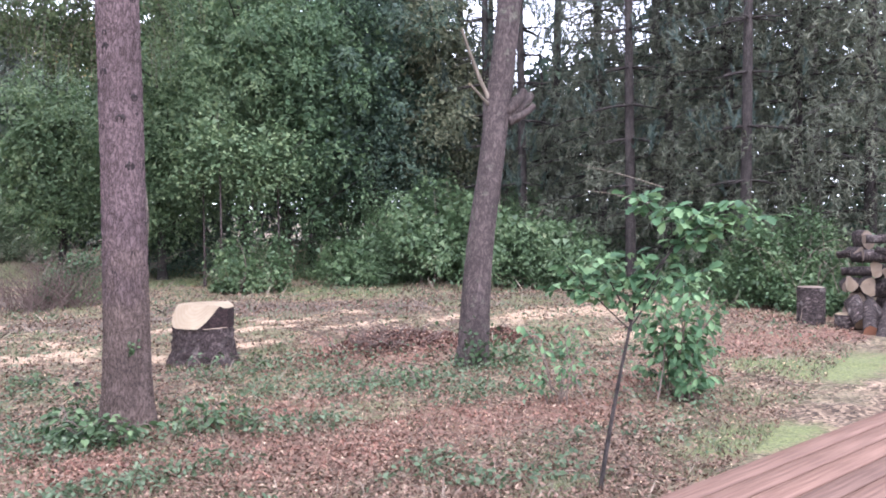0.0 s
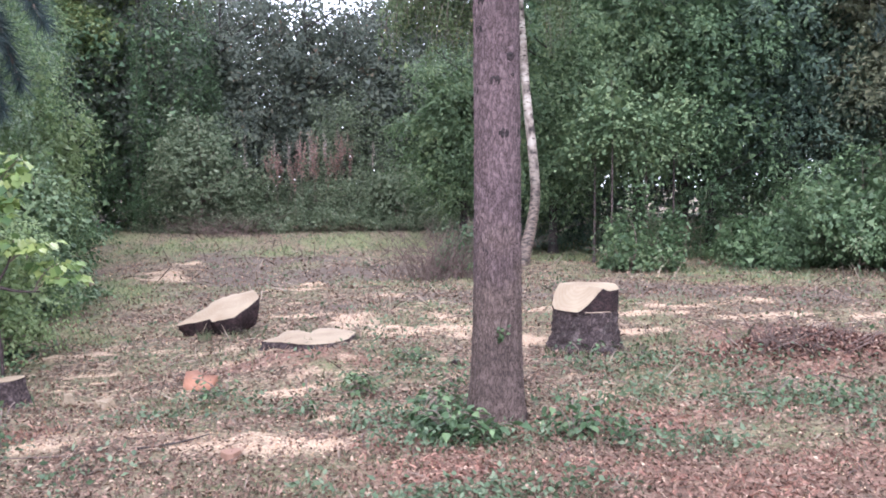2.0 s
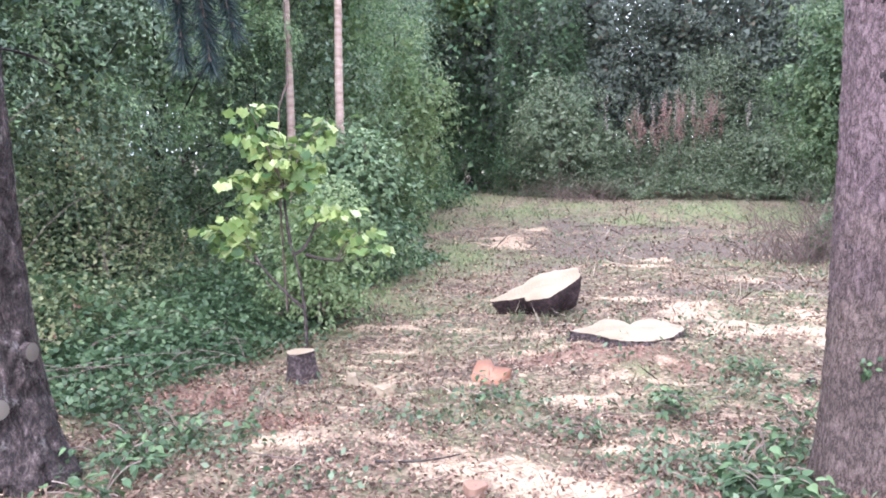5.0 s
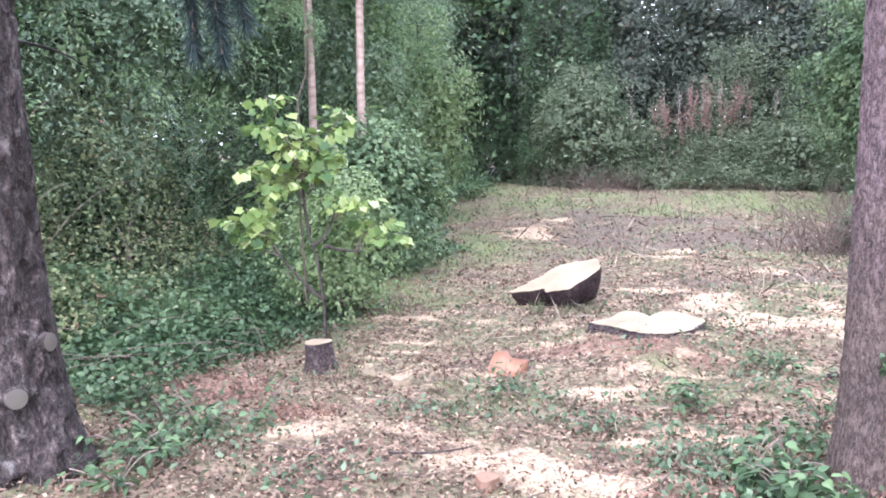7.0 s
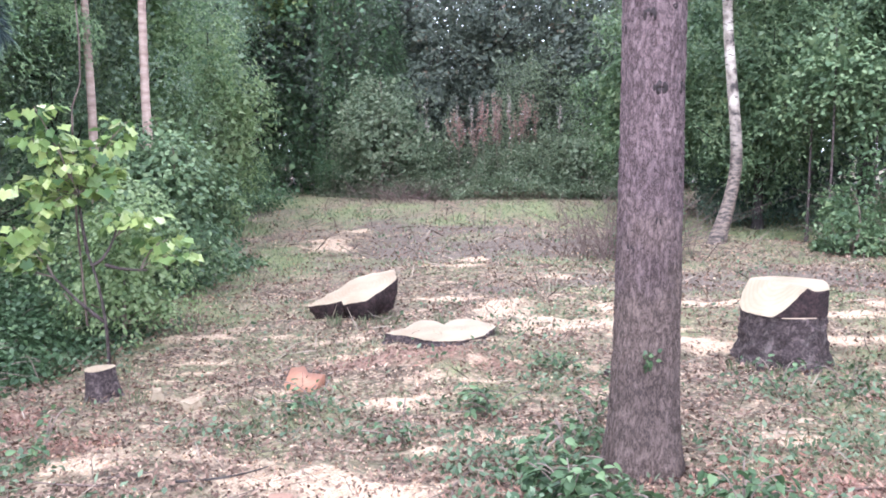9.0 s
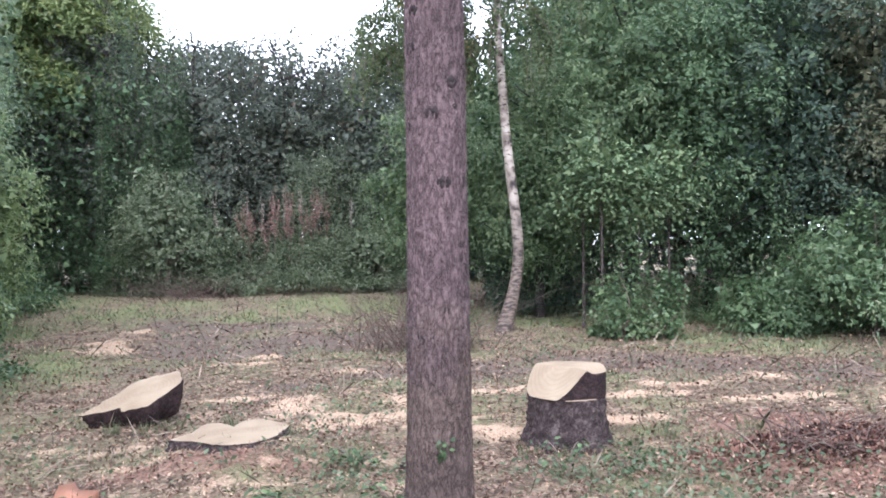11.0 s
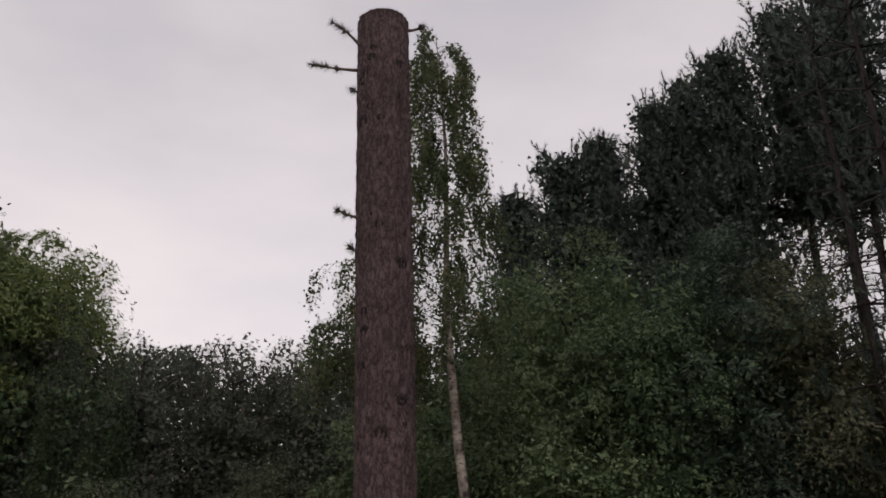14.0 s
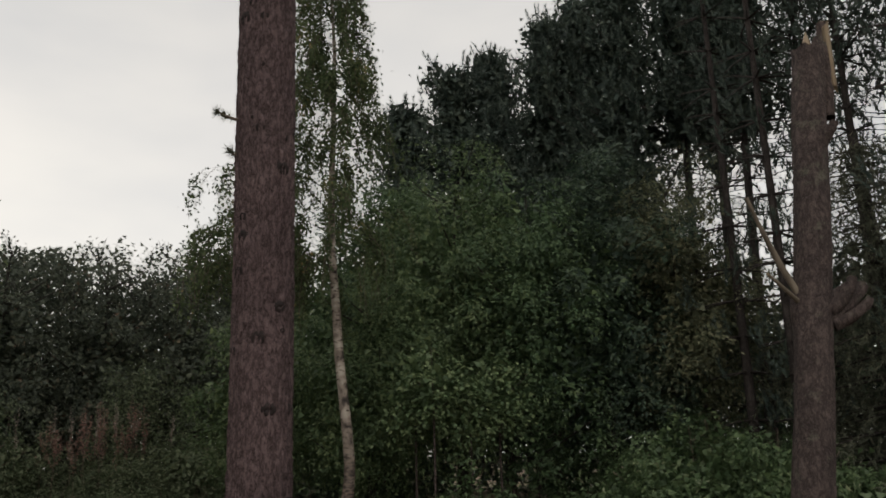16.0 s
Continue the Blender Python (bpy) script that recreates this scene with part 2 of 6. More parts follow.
def plain_rough(name, a, c, scale=12, rough=0.85, bump=0.3, stretch=(1, 1, 1)):
    m, n, l, b = material(name, rough)
    v = coords(n, l, stretch)
    t = tex(n, l, "noise", scale, v, 6)
    k = ramp(n, [(0.3, a), (0.7, c)])
    l.new(t.outputs["Fac"], k.inputs[0])
    l.new(k.outputs[0], b.inputs["Base Color"])
    bumped(n, l, b, t.outputs["Fac"], bump, 0.01)
    return m


def island_rough(name, stops, rough=0.9):
    m, n, l, b = material(name, rough)
    g = n.new("ShaderNodeNewGeometry")
    c = ramp(n, stops)
    l.new(g.outputs["Random Per Island"], c.inputs[0])
    l.new(c.outputs[0], b.inputs["Base Color"])
    return m


SPRUCE = bark_material("spruce_bark", (0.035, 0.024, 0.025), (0.17, 0.122, 0.126), (0.29, 0.218, 0.223), (1, 1, 0.42), 30, 1.0, None, 0.085, (0.86, 0.90, 0.72))
PINEBARK = bark_material("pine_bark", (0.010, 0.008, 0.008), (0.11, 0.085, 0.08), (0.42, 0.35, 0.33), (1, 1, 0.45), 15, 1.0, (0.36, 0.32, 0.29), 0.16)
GREYBARK = bark_material("grey_bark", (0.03, 0.023, 0.022), (0.085, 0.066, 0.062), (0.155, 0.125, 0.117), (1, 1, 0.5), 16, 0.8, (0.16, 0.16, 0.12), 0.09)
DARKBARK = bark_material("dark_bark", (0.02, 0.017, 0.016), (0.052, 0.044, 0.041), (0.088, 0.077, 0.072), (1, 1, 0.35), 8, 0.6)
TWIG = plain_rough("twig_bark", (0.10, 0.075, 0.06), (0.24, 0.18, 0.15), 9)
BAREWOOD = plain_rough("bare_grey_wood", (0.10, 0.08, 0.06), (0.24, 0.195, 0.15), 14, 0.8, 0.4, (1, 1, 0.3))
DEADTWIG = plain_rough("dead_twigs", (0.06, 0.042, 0.036), (0.17, 0.12, 0.10), 6)


def birch_material():
    m, n, l, b = material("birch_bark", 0.7)
    v = coords(n, l, (1, 1, 1))
    vs = coords(n, l, (1.6, 1.6, 4.2))
    t = tex(n, l, "noise", 5, v, 5)
    st = tex(n, l, "noise", 6, vs, 4)
    c = ramp(n, [(0.36, (0.06, 0.048, 0.043)), (0.47, (0.26, 0.21, 0.175)), (0.62, (0.47, 0.41, 0.35))])
    l.new(t.outputs["Fac"], c.inputs[0])
    d = ramp(n, [(0.34, (0.12, 0.1, 0.09)), (0.43, (1, 1, 1))])
    l.new(st.outputs["Fac"], d.inputs[0])
    col = mixed(n, l, 1.0, c.outputs[0], d.outputs[0], "MULTIPLY")
    # corky brown bark on the lowest metre
    sz = n.new("ShaderNodeSeparateXYZ"); l.new(v, sz.inputs[0])
    up = n.new("ShaderNodeMath"); up.operation = "MULTIPLY_ADD"
    l.new(t.outputs["Fac"], up.inputs[0]); up.inputs[1].default_value = -2.4; l.new(sz.outputs[2], up.inputs[2])
    cork = ramp(n, [(0.0, (1, 1, 1)), (1.0, (0, 0, 0))])
    l.new(up.outputs[0], cork.inputs[0])
    crust = ramp(n, [(0.4, (0.05, 0.04, 0.035)), (0.6, (0.20, 0.15, 0.12))])
    l.new(st.outputs["Fac"], crust.inputs[0])
    col = mixed(n, l, cork.outputs[0], col, crust.outputs[0])
    l.new(col, b.inputs["Base Color"])
    bumped(n, l, b, t.outputs["Fac"], 0.3)
    return m


BIRCHBARK = birch_material()
PINKBIRCH = plain_rough("young_birch_bark", (0.24, 0.16, 0.13), (0.46, 0.34, 0.28), 7, 0.8, 0.3, (1, 1, 3))


def cut_material(name, pale, dark):
    """A fresh saw cut: pale wood with rings about the heart and saw marks."""
    m, n, l, b = material(name, 0.75)
    v = coords(n, l)
    w = tex(n, l, "noise", 4, v, 3)
    ring = n.new("ShaderNodeTexWave"); ring.wave_type = "RINGS"; ring.rings_direction = "Z"
    ring.inputs["Scale"].default_value, ring.inputs["Distortion"].default_value = 9, 3
    l.new(v, ring.inputs["Vector"])
    fine = tex(n, l, "noise", 30, v, 6)
    c = ramp(n, [(0.3, dark), (0.7, pale)])
    l.new(w.outputs["Fac"], c.inputs[0])
    rr = ramp(n, [(0.0, (0.95, 0.925, 0.89)), (0.6, (1, 1, 1))])
    l.new(ring.outputs["Fac"], rr.inputs[0])
    col = mixed(n, l, 1.0, c.outputs[0], rr.outputs[0], "MULTIPLY")
    ck = tex(n, l, "noise", 5.5, v, 7); ck.inputs["Roughness"].default_value = 0.7
    cr = ramp(n, [(0.29, (0.35, 0.26, 0.19)), (0.36, (1, 1, 1))])
    l.new(ck.outputs["Fac"], cr.inputs[0])
    col = mixed(n, l, 1.0, col, cr.outputs[0], "MULTIPLY")
    l.new(col, b.inputs["Base Color"])
    bumped(n, l, b, fine.outputs["Fac"], 0.35, 0.006)
    return m


CUT = cut_material("fresh_cut_wood", (0.315, 0.250, 0.172), (0.228, 0.168, 0.11))
CUTORANGE = cut_material("orange_cut_wood", (0.38, 0.19, 0.12), (0.28, 0.13, 0.08))
SCAR = cut_material("old_branch_scar", (0.15, 0.13, 0.105), (0.09, 0.075, 0.065))
CUTOLD = cut_material("weathered_cut_wood", (0.37, 0.28, 0.20), (0.20, 0.145, 0.105))

LEAF_LIGHT = leaf_material("light_leaves", [(0.0, (0.045, 0.075, 0.028)), (0.5, (0.105, 0.16, 0.058)), (1.0, (0.235, 0.29, 0.11))])
LEAF_MID = leaf_material("mid_leaves", [(0.0, (0.038, 0.066, 0.028)), (0.5, (0.085, 0.142, 0.053)), (1.0, (0.18, 0.245, 0.09))])
LEAF_DARK = leaf_material("dark_leaves", [(0.0, (0.022, 0.04, 0.024)), (0.5, (0.052, 0.084, 0.044)), (1.0, (0.125, 0.17, 0.078))])
# hazel green made paler: light put into the colour to lift the shaded wood
LEAF_WOOD = leaf_material("lifted_hazel_leaves", [(0.0, (0.07, 0.12, 0.045)), (0.5, (0.175, 0.26, 0.09)), (1.0, (0.34, 0.42, 0.16))], 0.42, 0.4)
# sunlit copy of the hazel green, its brightness held in the colour
LEAF_SPRAY = leaf_material("sunny_hazel_leaves", [(0.0, (0.09, 0.14, 0.05)), (0.5, (0.21, 0.28, 0.09)), (1.0, (0.36, 0.42, 0.17))], 0.42, 0.4)
LEAF_EDGE = leaf_material("olive_edge_leaves", [(0.0, (0.06, 0.07, 0.035)), (0.5, (0.14, 0.155, 0.07)), (1.0, (0.27, 0.26, 0.12))], 0.5, 0.35)
LEAF_ASH = leaf_material("ash_leaves", [(0.0, (0.055, 0.085, 0.024)), (0.5, (0.13, 0.18, 0.048)), (1.0, (0.28, 0.30, 0.085))], 0.5, 0.4)
LEAF_BIRCH = leaf_material("birch_leaves", [(0.0, (0.04, 0.06, 0.022)), (0.5, (0.085, 0.12, 0.04)), (0.9, (0.16, 0.19, 0.07)), (1.0, (0.28, 0.22, 0.07))], 0.5, 0.35)
# deeper green of the same wood, also lightened in its colour against the shade
LEAF_WOODDARK = leaf_material("lifted_shade_leaves", [(0.0, (0.06, 0.095, 0.05)), (0.5, (0.14, 0.195, 0.09)), (1.0, (0.28, 0.33, 0.155))], 0.45, 0.35)
LEAF_OLIVE = leaf_material("olive_leaves", [(0.0, (0.08, 0.10, 0.05)), (0.4, (0.18, 0.22, 0.085)), (0.75, (0.28, 0.30, 0.11)), (0.92, (0.38, 0.36, 0.15)), (1.0, (0.34, 0.18, 0.11))], 0.6, 0.35)
LEAF_HEDGE = leaf_material("hedge_leaves", [(0.0, (0.045, 0.058, 0.036)), (0.5, (0.09, 0.108, 0.062)), (0.86, (0.145, 0.16, 0.085)), (1.0, (0.20, 0.13, 0.07))])
LEAF_BRAMBLE = leaf_material("bramble_leaves", [(0.0, (0.035, 0.062, 0.022)), (0.5, (0.085, 0.135, 0.048)), (0.85, (0.165, 0.23, 0.085)), (1.0, (0.30, 0.32, 0.15))], 0.4)
LEAF_GREY = leaf_material("grey_green_leaves", [(0.0, (0.055, 0.08, 0.033)), (0.5, (0.135, 0.17, 0.075)), (1.0, (0.27, 0.30, 0.15))])
LEAF_YELLOW = leaf_material("yellow_green_leaves", [(0.0, (0.07, 0.125, 0.045)), (0.45, (0.21, 0.29, 0.09)), (0.85, (0.37, 0.43, 0.15)), (1.0, (0.54, 0.58, 0.34))], 0.4, 0.4, 0.2, True)
LEAF_OAK = leaf_material("oak_leaves", [(0.0, (0.04, 0.085, 0.04)), (0.5, (0.09, 0.17, 0.078)), (1.0, (0.20, 0.30, 0.14))], 0.62, 0.3, 0.3, True)
LEAF_IVY = leaf_material("ivy_leaves", [(0.0, (0.024, 0.048, 0.017)), (0.6, (0.06, 0.10, 0.034)), (1.0, (0.145, 0.195, 0.075))], 0.5, 0.2, 0.3)
LEAF_RUST = leaf_material("rust_flower_heads", [(0.0, (0.17, 0.10, 0.066)), (0.7, (0.33, 0.19, 0.125)), (1.0, (0.46, 0.35, 0.25))], 0.8, 0.2)
LEAF_PALE = leaf_material("pale_seed_heads", [(0.0, (0.27, 0.225, 0.15)), (1.0, (0.44, 0.385, 0.27))], 0.8, 0.2)
NEEDLE = leaf_material("pine_needles", [(0.0, (0.028, 0.044, 0.030)), (0.6, (0.065, 0.09, 0.056)), (1.0, (0.13, 0.155, 0.09))], 0.5, 0.15)
# darkened copy of the pine needles: the hanging bough's shade is in the colour
NEEDLE_SHADED = leaf_material("shaded_bough_needles", [(0.0, (0.006, 0.013, 0.009)), (0.6, (0.016, 0.032, 0.022)), (1.0, (0.05, 0.075, 0.055))], 0.45, 0.1)
NEEDLE_SOFT = leaf_material("soft_needles", [(0.0, (0.06, 0.066, 0.038)), (0.6, (0.125, 0.135, 0.072)), (1.0, (0.24, 0.235, 0.13))], 0.6, 0.25)
GRASS = leaf_material("grass_blades", [(0.0, (0.08, 0.10, 0.04)), (0.5, (0.145, 0.175, 0.07)), (1.0, (0.30, 0.28, 0.15))], 0.6, 0.3)
LITTER = island_rough("leaf_litter", [(0.0, (0.055, 0.034, 0.024)), (0.3, (0.125, 0.076, 0.054)), (0.65, (0.20, 0.125, 0.092)), (0.94, (0.28, 0.185, 0.135)), (1.0, (0.42, 0.31, 0.22))])
CLODS = island_rough("dark_clods", [(0.0, (0.06, 0.043, 0.031)), (0.7, (0.13, 0.088, 0.063)), (1.0, (0.20, 0.13, 0.09))])
CHIPS = island_rough("sawdust_chips", [(0.0, (0.30, 0.17, 0.10)), (0.5, (0.44, 0.29, 0.178)), (1.0, (0.57, 0.425, 0.277))])

# ---- ground ----
SAW = [(-1.0, 4.85, 0.30, 0.24), (-0.62, 4.95, 0.30, 0.13), (-0.38, 4.62, 0.26, 0.13), (0.02, 4.68, 0.30, 0.14), (0.45, 4.58, 0.30, 0.18), (0.42, 6.34, 0.26, 0.17), (1.08, 5.45, 0.27, 0.15), (0.75, 5.15, 0.2, 0.1),
       (1.55, 8.30, 0.30, 0.34), (2.05, 8.35, 0.28, 0.28), (1.22, 9.35, 0.22, 0.45), (2.35, 9.1, 0.26, 0.35), (0.78, 10.0, 0.22, 0.16), (-1.25, 7.45, 0.22, 0.05), (-1.3, 7.15, 0.20, 0.04), (-1.32, 6.88, 0.22, 0.05), (-1.42, 6.45, 0.2, 0.06), (-1.6, 8.1, 0.35, 0.09),
       (-1.42, 15.0, 0.42, 0.7), (-1.2, 16.7, 0.25, 0.25), (0.62, 12.5, 0.40, 0.16), (2.0, 11.6, 0.28, 0.22), (1.0, 13.2, 0.3, 0.12), (3.05, 8.0, 0.30, 0.16), (4.24, 8.1, 0.40, 0.2), (2.16, 8.6, 0.5, 0.2), (3.4, 9.6, 0.5, 0.2), (4.6, 9.0, 0.6, 0.16),
       (9.3, 7.5, 1.1, 0.6), (10.0, 7.0, 0.9, 0.6), (8.44, 7.45, 0.8, 0.4), (8.44, 5.3, 0.7, 0.14), (6.1, 9.6, 0.8, 0.18), (6.15, 8.5, 0.7, 0.15), (7.2, 8.0, 0.6, 0.2), (2.75, 5.5, 0.22, 0.12)]
GREEN = [(9.0, 13.0, 1.4, 1.0), (8.0, 12.7, 1.1, 0.7), (6.9, 2.3, 0.8, 0.42), (7.5, 3.1, 0.5, 0.35), (8.3, 2.6, 0.9, 0.4), (4.8, 1.8, 0.5, 0.25), (5.2, 1.7, 0.5, 0.2), (3.2, 1.75, 0.35, 0.15), (8.6, 13.6, 1.9, 0.9), (7.6, 18.0, 2.5, 3.0), (-4.7, 23.2, 1.0, 1.6), (-3.5, 17.2, 0.8, 1.2), (-1.8, 19.4, 1.2, 1.0), (1.6, 18.9, 1.9, 0.9), (3.4, 18.6, 1.5, 1.2), (0.3, 21.2, 4.0, 1.2), (-2.15, 13.4, 0.5, 1.8), (-2.05, 11.2, 0.4, 1.4), (-4.6, 27.0, 2.0, 2.6)]
RED = [(-2.0, 5.6, 0.42, 0.35), (-2.4, 5.7, 0.3, 0.3), (0.53, 7.22, 0.55, 0.26), (0.0, 7.25, 0.35, 0.22), (1.0, 7.1, 0.35, 0.22), (4.9, 6.0, 1.2, 0.6), (6.3, 6.3, 0.9, 0.6), (5.5, 7.6, 1.0, 0.4), (2.96, 4.7, 0.7, 0.35), (3.1, 3.3, 1.3, 0.5), (4.1, 3.1, 1.2, 0.5), (6.0, 3.4, 1.2, 0.45), (9.1, 3.8, 1.6, 0.6), (10.8, 4.8, 0.8, 0.6), (2.0, 3.7, 0.8, 0.4), (2.3, 4.6, 0.5, 0.3), (-1.35, 5.2, 0.3, 0.22), (2.0, 6.7, 0.25, 0.18), (0.95, 4.5, 0.5, 0.18), (1.35, 3.9, 0.6, 0.3)]
WEEDS = [(1.35, 4.45, 0.40, 0.35), (2.1, 4.4, 0.42, 0.3), (1.6, 5.5, 0.30, 0.30), (1.6, 7.0, 0.30, 0.28), (1.25, 7.1, 0.18, 0.18), (0.93, 6.1, 0.26, 0.22), (0.5, 5.45, 0.40, 0.12), (-0.1, 5.95, 0.34, 0.16), (-0.5, 5.35, 0.30, 0.10), (-2.0, 8.1, 0.30, 0.5), (-2.12, 7.6, 0.3, 0.4), (-1.65, 4.5, 0.4, 0.4), (-2.4, 5.1, 0.4, 0.35), (0.95, 4.95, 0.35, 0.14),
         (3.5, 6.4, 0.7, 0.35), (3.1, 6.5, 0.4, 0.3), (4.2, 4.5, 0.6, 0.35), (3.85, 4.85, 0.5, 0.3), (4.4, 3.9, 0.7, 0.25), (1.5, 6.8, 0.4, 0.35), (3.9, 5.8, 0.8, 0.35), (6.3, 5.2, 0.7, 0.35), (1.25, 5.4, 0.35, 0.3), (1.4, 3.4, 0.5, 0.2), (2.7, 4.0, 0.5, 0.2), (2.7, 5.3, 0.6, 0.3), (5.2, 4.6, 0.6, 0.3)]
BROWN = [(-0.9, 18.4, 1.6, 0.5), (1.3, 14.4, 1.6, 1.3), (2.9, 14.8, 1.2, 1.2), (-1.0, 12.4, 0.7, 0.5), (0.0, 14.6, 0.9, 1.6), (0.5, 17.0, 1.6, 0.9), (5.0, 11.0, 2.6, 1.0), (-4.3, 20.5, 1.4, 1.2), (2.0, 10.6, 1.2, 0.4), (8.5, 9.6, 2.0, 0.9)]


def blobs(x, y, rows, edge=0.8, seed=5, scale=2.2, warp=1.5):
    """How far a spot lies inside any of the ragged patches, from 0 to 1."""
    w = (fbm(x, y, scale, seed, 4) - 0.5) * warp
    best = np.zeros_like(np.asarray(x, float))
    for cx, cy, rx, ry in rows:
        d = np.sqrt(((x - cx) / rx) ** 2 + ((y - cy) / ry) ** 2)
        best = np.maximum(best, smooth(1 + edge, 1 - edge, d + w))
    return best


def sawdust_at(x, y):
    m = blobs(x, y, SAW, 0.8, 5, 2.8, 3.2)
    work = np.exp(-((x - 0.9) / 3.4) ** 2 - ((y - 8.2) / 3.6) ** 2)
    return np.clip(m * (0.45 + 0.75 * fbm(x, y, 5.0, 47, 3)) + 0.55 * smooth(0.58, 0.70, fbm(x, y * 1.8, 2.6, 41, 4) * (0.66 + 0.40 * work)), 0, 1)


def grass_at(x, y):
    m = blobs(x, y, GREEN, 0.6, 9, 0.9)
    return np.clip(m * (0.15 + 0.85 * smooth(0.36, 0.62, fbm(x, y, 1.3, 63, 4))) + 0.35 * smooth(0.52, 0.66, fbm(x, y, 0.8, 61, 4)) * smooth(3, 9, y) + 0.3 * smooth(0.55, 0.65, fbm(x, y, 1.1, 66, 4)), 0, 1)


def weeds_at(x, y):
    return np.clip(0.75 * blobs(x, y, WEEDS, 0.6, 19, 1.8) + 0.34 * smooth(0.54, 0.70, fbm(x, y, 1.7, 71, 4)) * smooth(-3, 1, x), 0, 1)


def axis(lo, hi, step, far):
    inner = np.arange(lo, hi + step / 2, step)
    out = np.cumsum(step * 1.28 ** np.arange(1, 32))
    return np.concatenate([lo - out[out < far][::-1], inner, hi + out[out < far]])


def build_ground():
    gx, gy = axis(-4.5, 11.5, 0.065, 400), axis(0.6, 16.0, 0.065, 400)
    X, Y = np.meshgrid(gx, gy)
    Z = ground_z(X, Y)
    near = smooth(30, 14, np.hypot(X - 1, Y - 5))
    Z = Z + near * ((fbm(X, Y, 3.0, 21, 4) - 0.5) * 0.075 + (fbm(X, Y, 11.0, 27, 2) - 0.5) * 0.035)
    saw = sawdust_at(X, Y)
    Z = Z + 0.015 * saw
    V = np.stack([X, Y, Z], -1).reshape(-1, 3)
    ny, nx = X.shape
    i = (np.arange(ny - 1)[:, None] * nx + np.arange(nx - 1)[None])
    F = np.stack([i, i + 1, i + nx + 1, i + nx], -1).reshape(-1, 4)
    m, n, l, b = material("woodland_floor", 0.95)
    v = coords(n, l)
    at = n.new("ShaderNodeAttribute"); at.attribute_name = "cover"
    sep = n.new("ShaderNodeSeparateColor")
    l.new(at.outputs["Color"], sep.inputs[0])
    vor = tex(n, l, "voronoi", 34, v); vor.inputs["Randomness"].default_value = 1
    bits = ramp(n, [(0.0, (0.035, 0.025, 0.018)), (0.35, (0.10, 0.072, 0.052)), (0.7, (0.19, 0.138, 0.10)), (1.0, (0.34, 0.26, 0.185))])
    sc = n.new("ShaderNodeSeparateColor"); l.new(vor.outputs["Color"], sc.inputs[0])
    l.new(sc.outputs[0], bits.inputs[0])
    soil = tex(n, l, "noise", 3.0, v, 8)
    sr = ramp(n, [(0.35, (0.55, 0.52, 0.5)), (0.65, (1.2, 1.15, 1.1))])
    l.new(soil.outputs["Fac"], sr.inputs[0])
    base = mixed(n, l, 1.0, bits.outputs[0], sr.outputs[0], "MULTIPLY")
    gn = tex(n, l, "noise", 40, v, 6)
    gr = ramp(n, [(0.3, (0.095, 0.095, 0.05)), (0.7, (0.20, 0.225, 0.09))])
    l.new(gn.outputs["Fac"], gr.inputs[0])
    wob = tex(n, l, "noise", 11, v, 9); wob.inputs["Roughness"].default_value = 0.78

    def masked(chan, lo, hi):
        a = n.new("ShaderNodeMath"); a.operation = "MULTIPLY_ADD"
        l.new(wob.outputs["Fac"], a.inputs[0]); a.inputs[1].default_value = 1.9
        s = n.new("ShaderNodeMath"); s.operation = "SUBTRACT"; l.new(chan, s.inputs[0]); s.inputs[1].default_value = 0.95
        l.new(s.outputs[0], a.inputs[2])
        c = ramp(n, [(lo, (0, 0, 0)), (hi, (1, 1, 1))])
        l.new(a.outputs[0], c.inputs[0])
        return c.outputs[0]

    pale = tex(n, l, "noise", 4.5, v, 10); pale.inputs["Roughness"].default_value = 0.8
    pr = ramp(n, [(0.52, (0, 0, 0)), (0.68, (0.75, 0.75, 0.75))])
    l.new(pale.outputs["Fac"], pr.inputs[0])
    base = mixed(n, l, pr.outputs[0], base, (0.38, 0.285, 0.205))
    moss = tex(n, l, "noise", 1.6, v, 9); moss.inputs["Roughness"].default_value = 0.7
    ms = ramp(n, [(0.46, (0, 0, 0)), (0.62, (0.6, 0.6, 0.6))])
    l.new(moss.outputs["Fac"], ms.inputs[0])
    base = mixed(n, l, ms.outputs[0], base, (0.135, 0.125, 0.07))
    dark = ramp(n, [(0.3, (0.06, 0.045, 0.034)), (0.6, (0.145, 0.11, 0.085)), (0.8, (0.22, 0.175, 0.135))])
    l.new(gn.outputs["Fac"], dark.inputs[0])
    base = mixed(n, l, masked(at.outputs["Alpha"], 0.2, 0.8), base, dark.outputs[0])
    col = mixed(n, l, masked(sep.outputs[1], 0.12, 0.95), base, gr.outputs[0])
    redn = ramp(n, [(0.3, (0.10, 0.055, 0.04)), (0.7, (0.27, 0.15, 0.11))])
    l.new(gn.outputs["Fac"], redn.inputs[0])
    col = mixed(n, l, masked(sep.outputs[2], 0.3, 0.8), col, redn.outputs[0])
    sn = tex(n, l, "noise", 55, v, 6)
    sw = ramp(n, [(0.3, (0.26, 0.172, 0.113)), (0.5, (0.41, 0.295, 0.20)), (0.75, (0.55, 0.427, 0.303))])
    l.new(sn.outputs["Fac"], sw.inputs[0])
    col = mixed(n, l, masked(sep.outputs[0], 0.2, 0.75), col, sw.outputs[0])
    l.new(col, b.inputs["Base Color"])
    h = n.new("ShaderNodeMath"); h.operation = "ADD"
    l.new(vor.outputs["Distance"], h.inputs[0]); l.new(sn.outputs["Fac"], h.inputs[1])
    bumped(n, l, b, h.outputs[0], 0.7, 0.02)
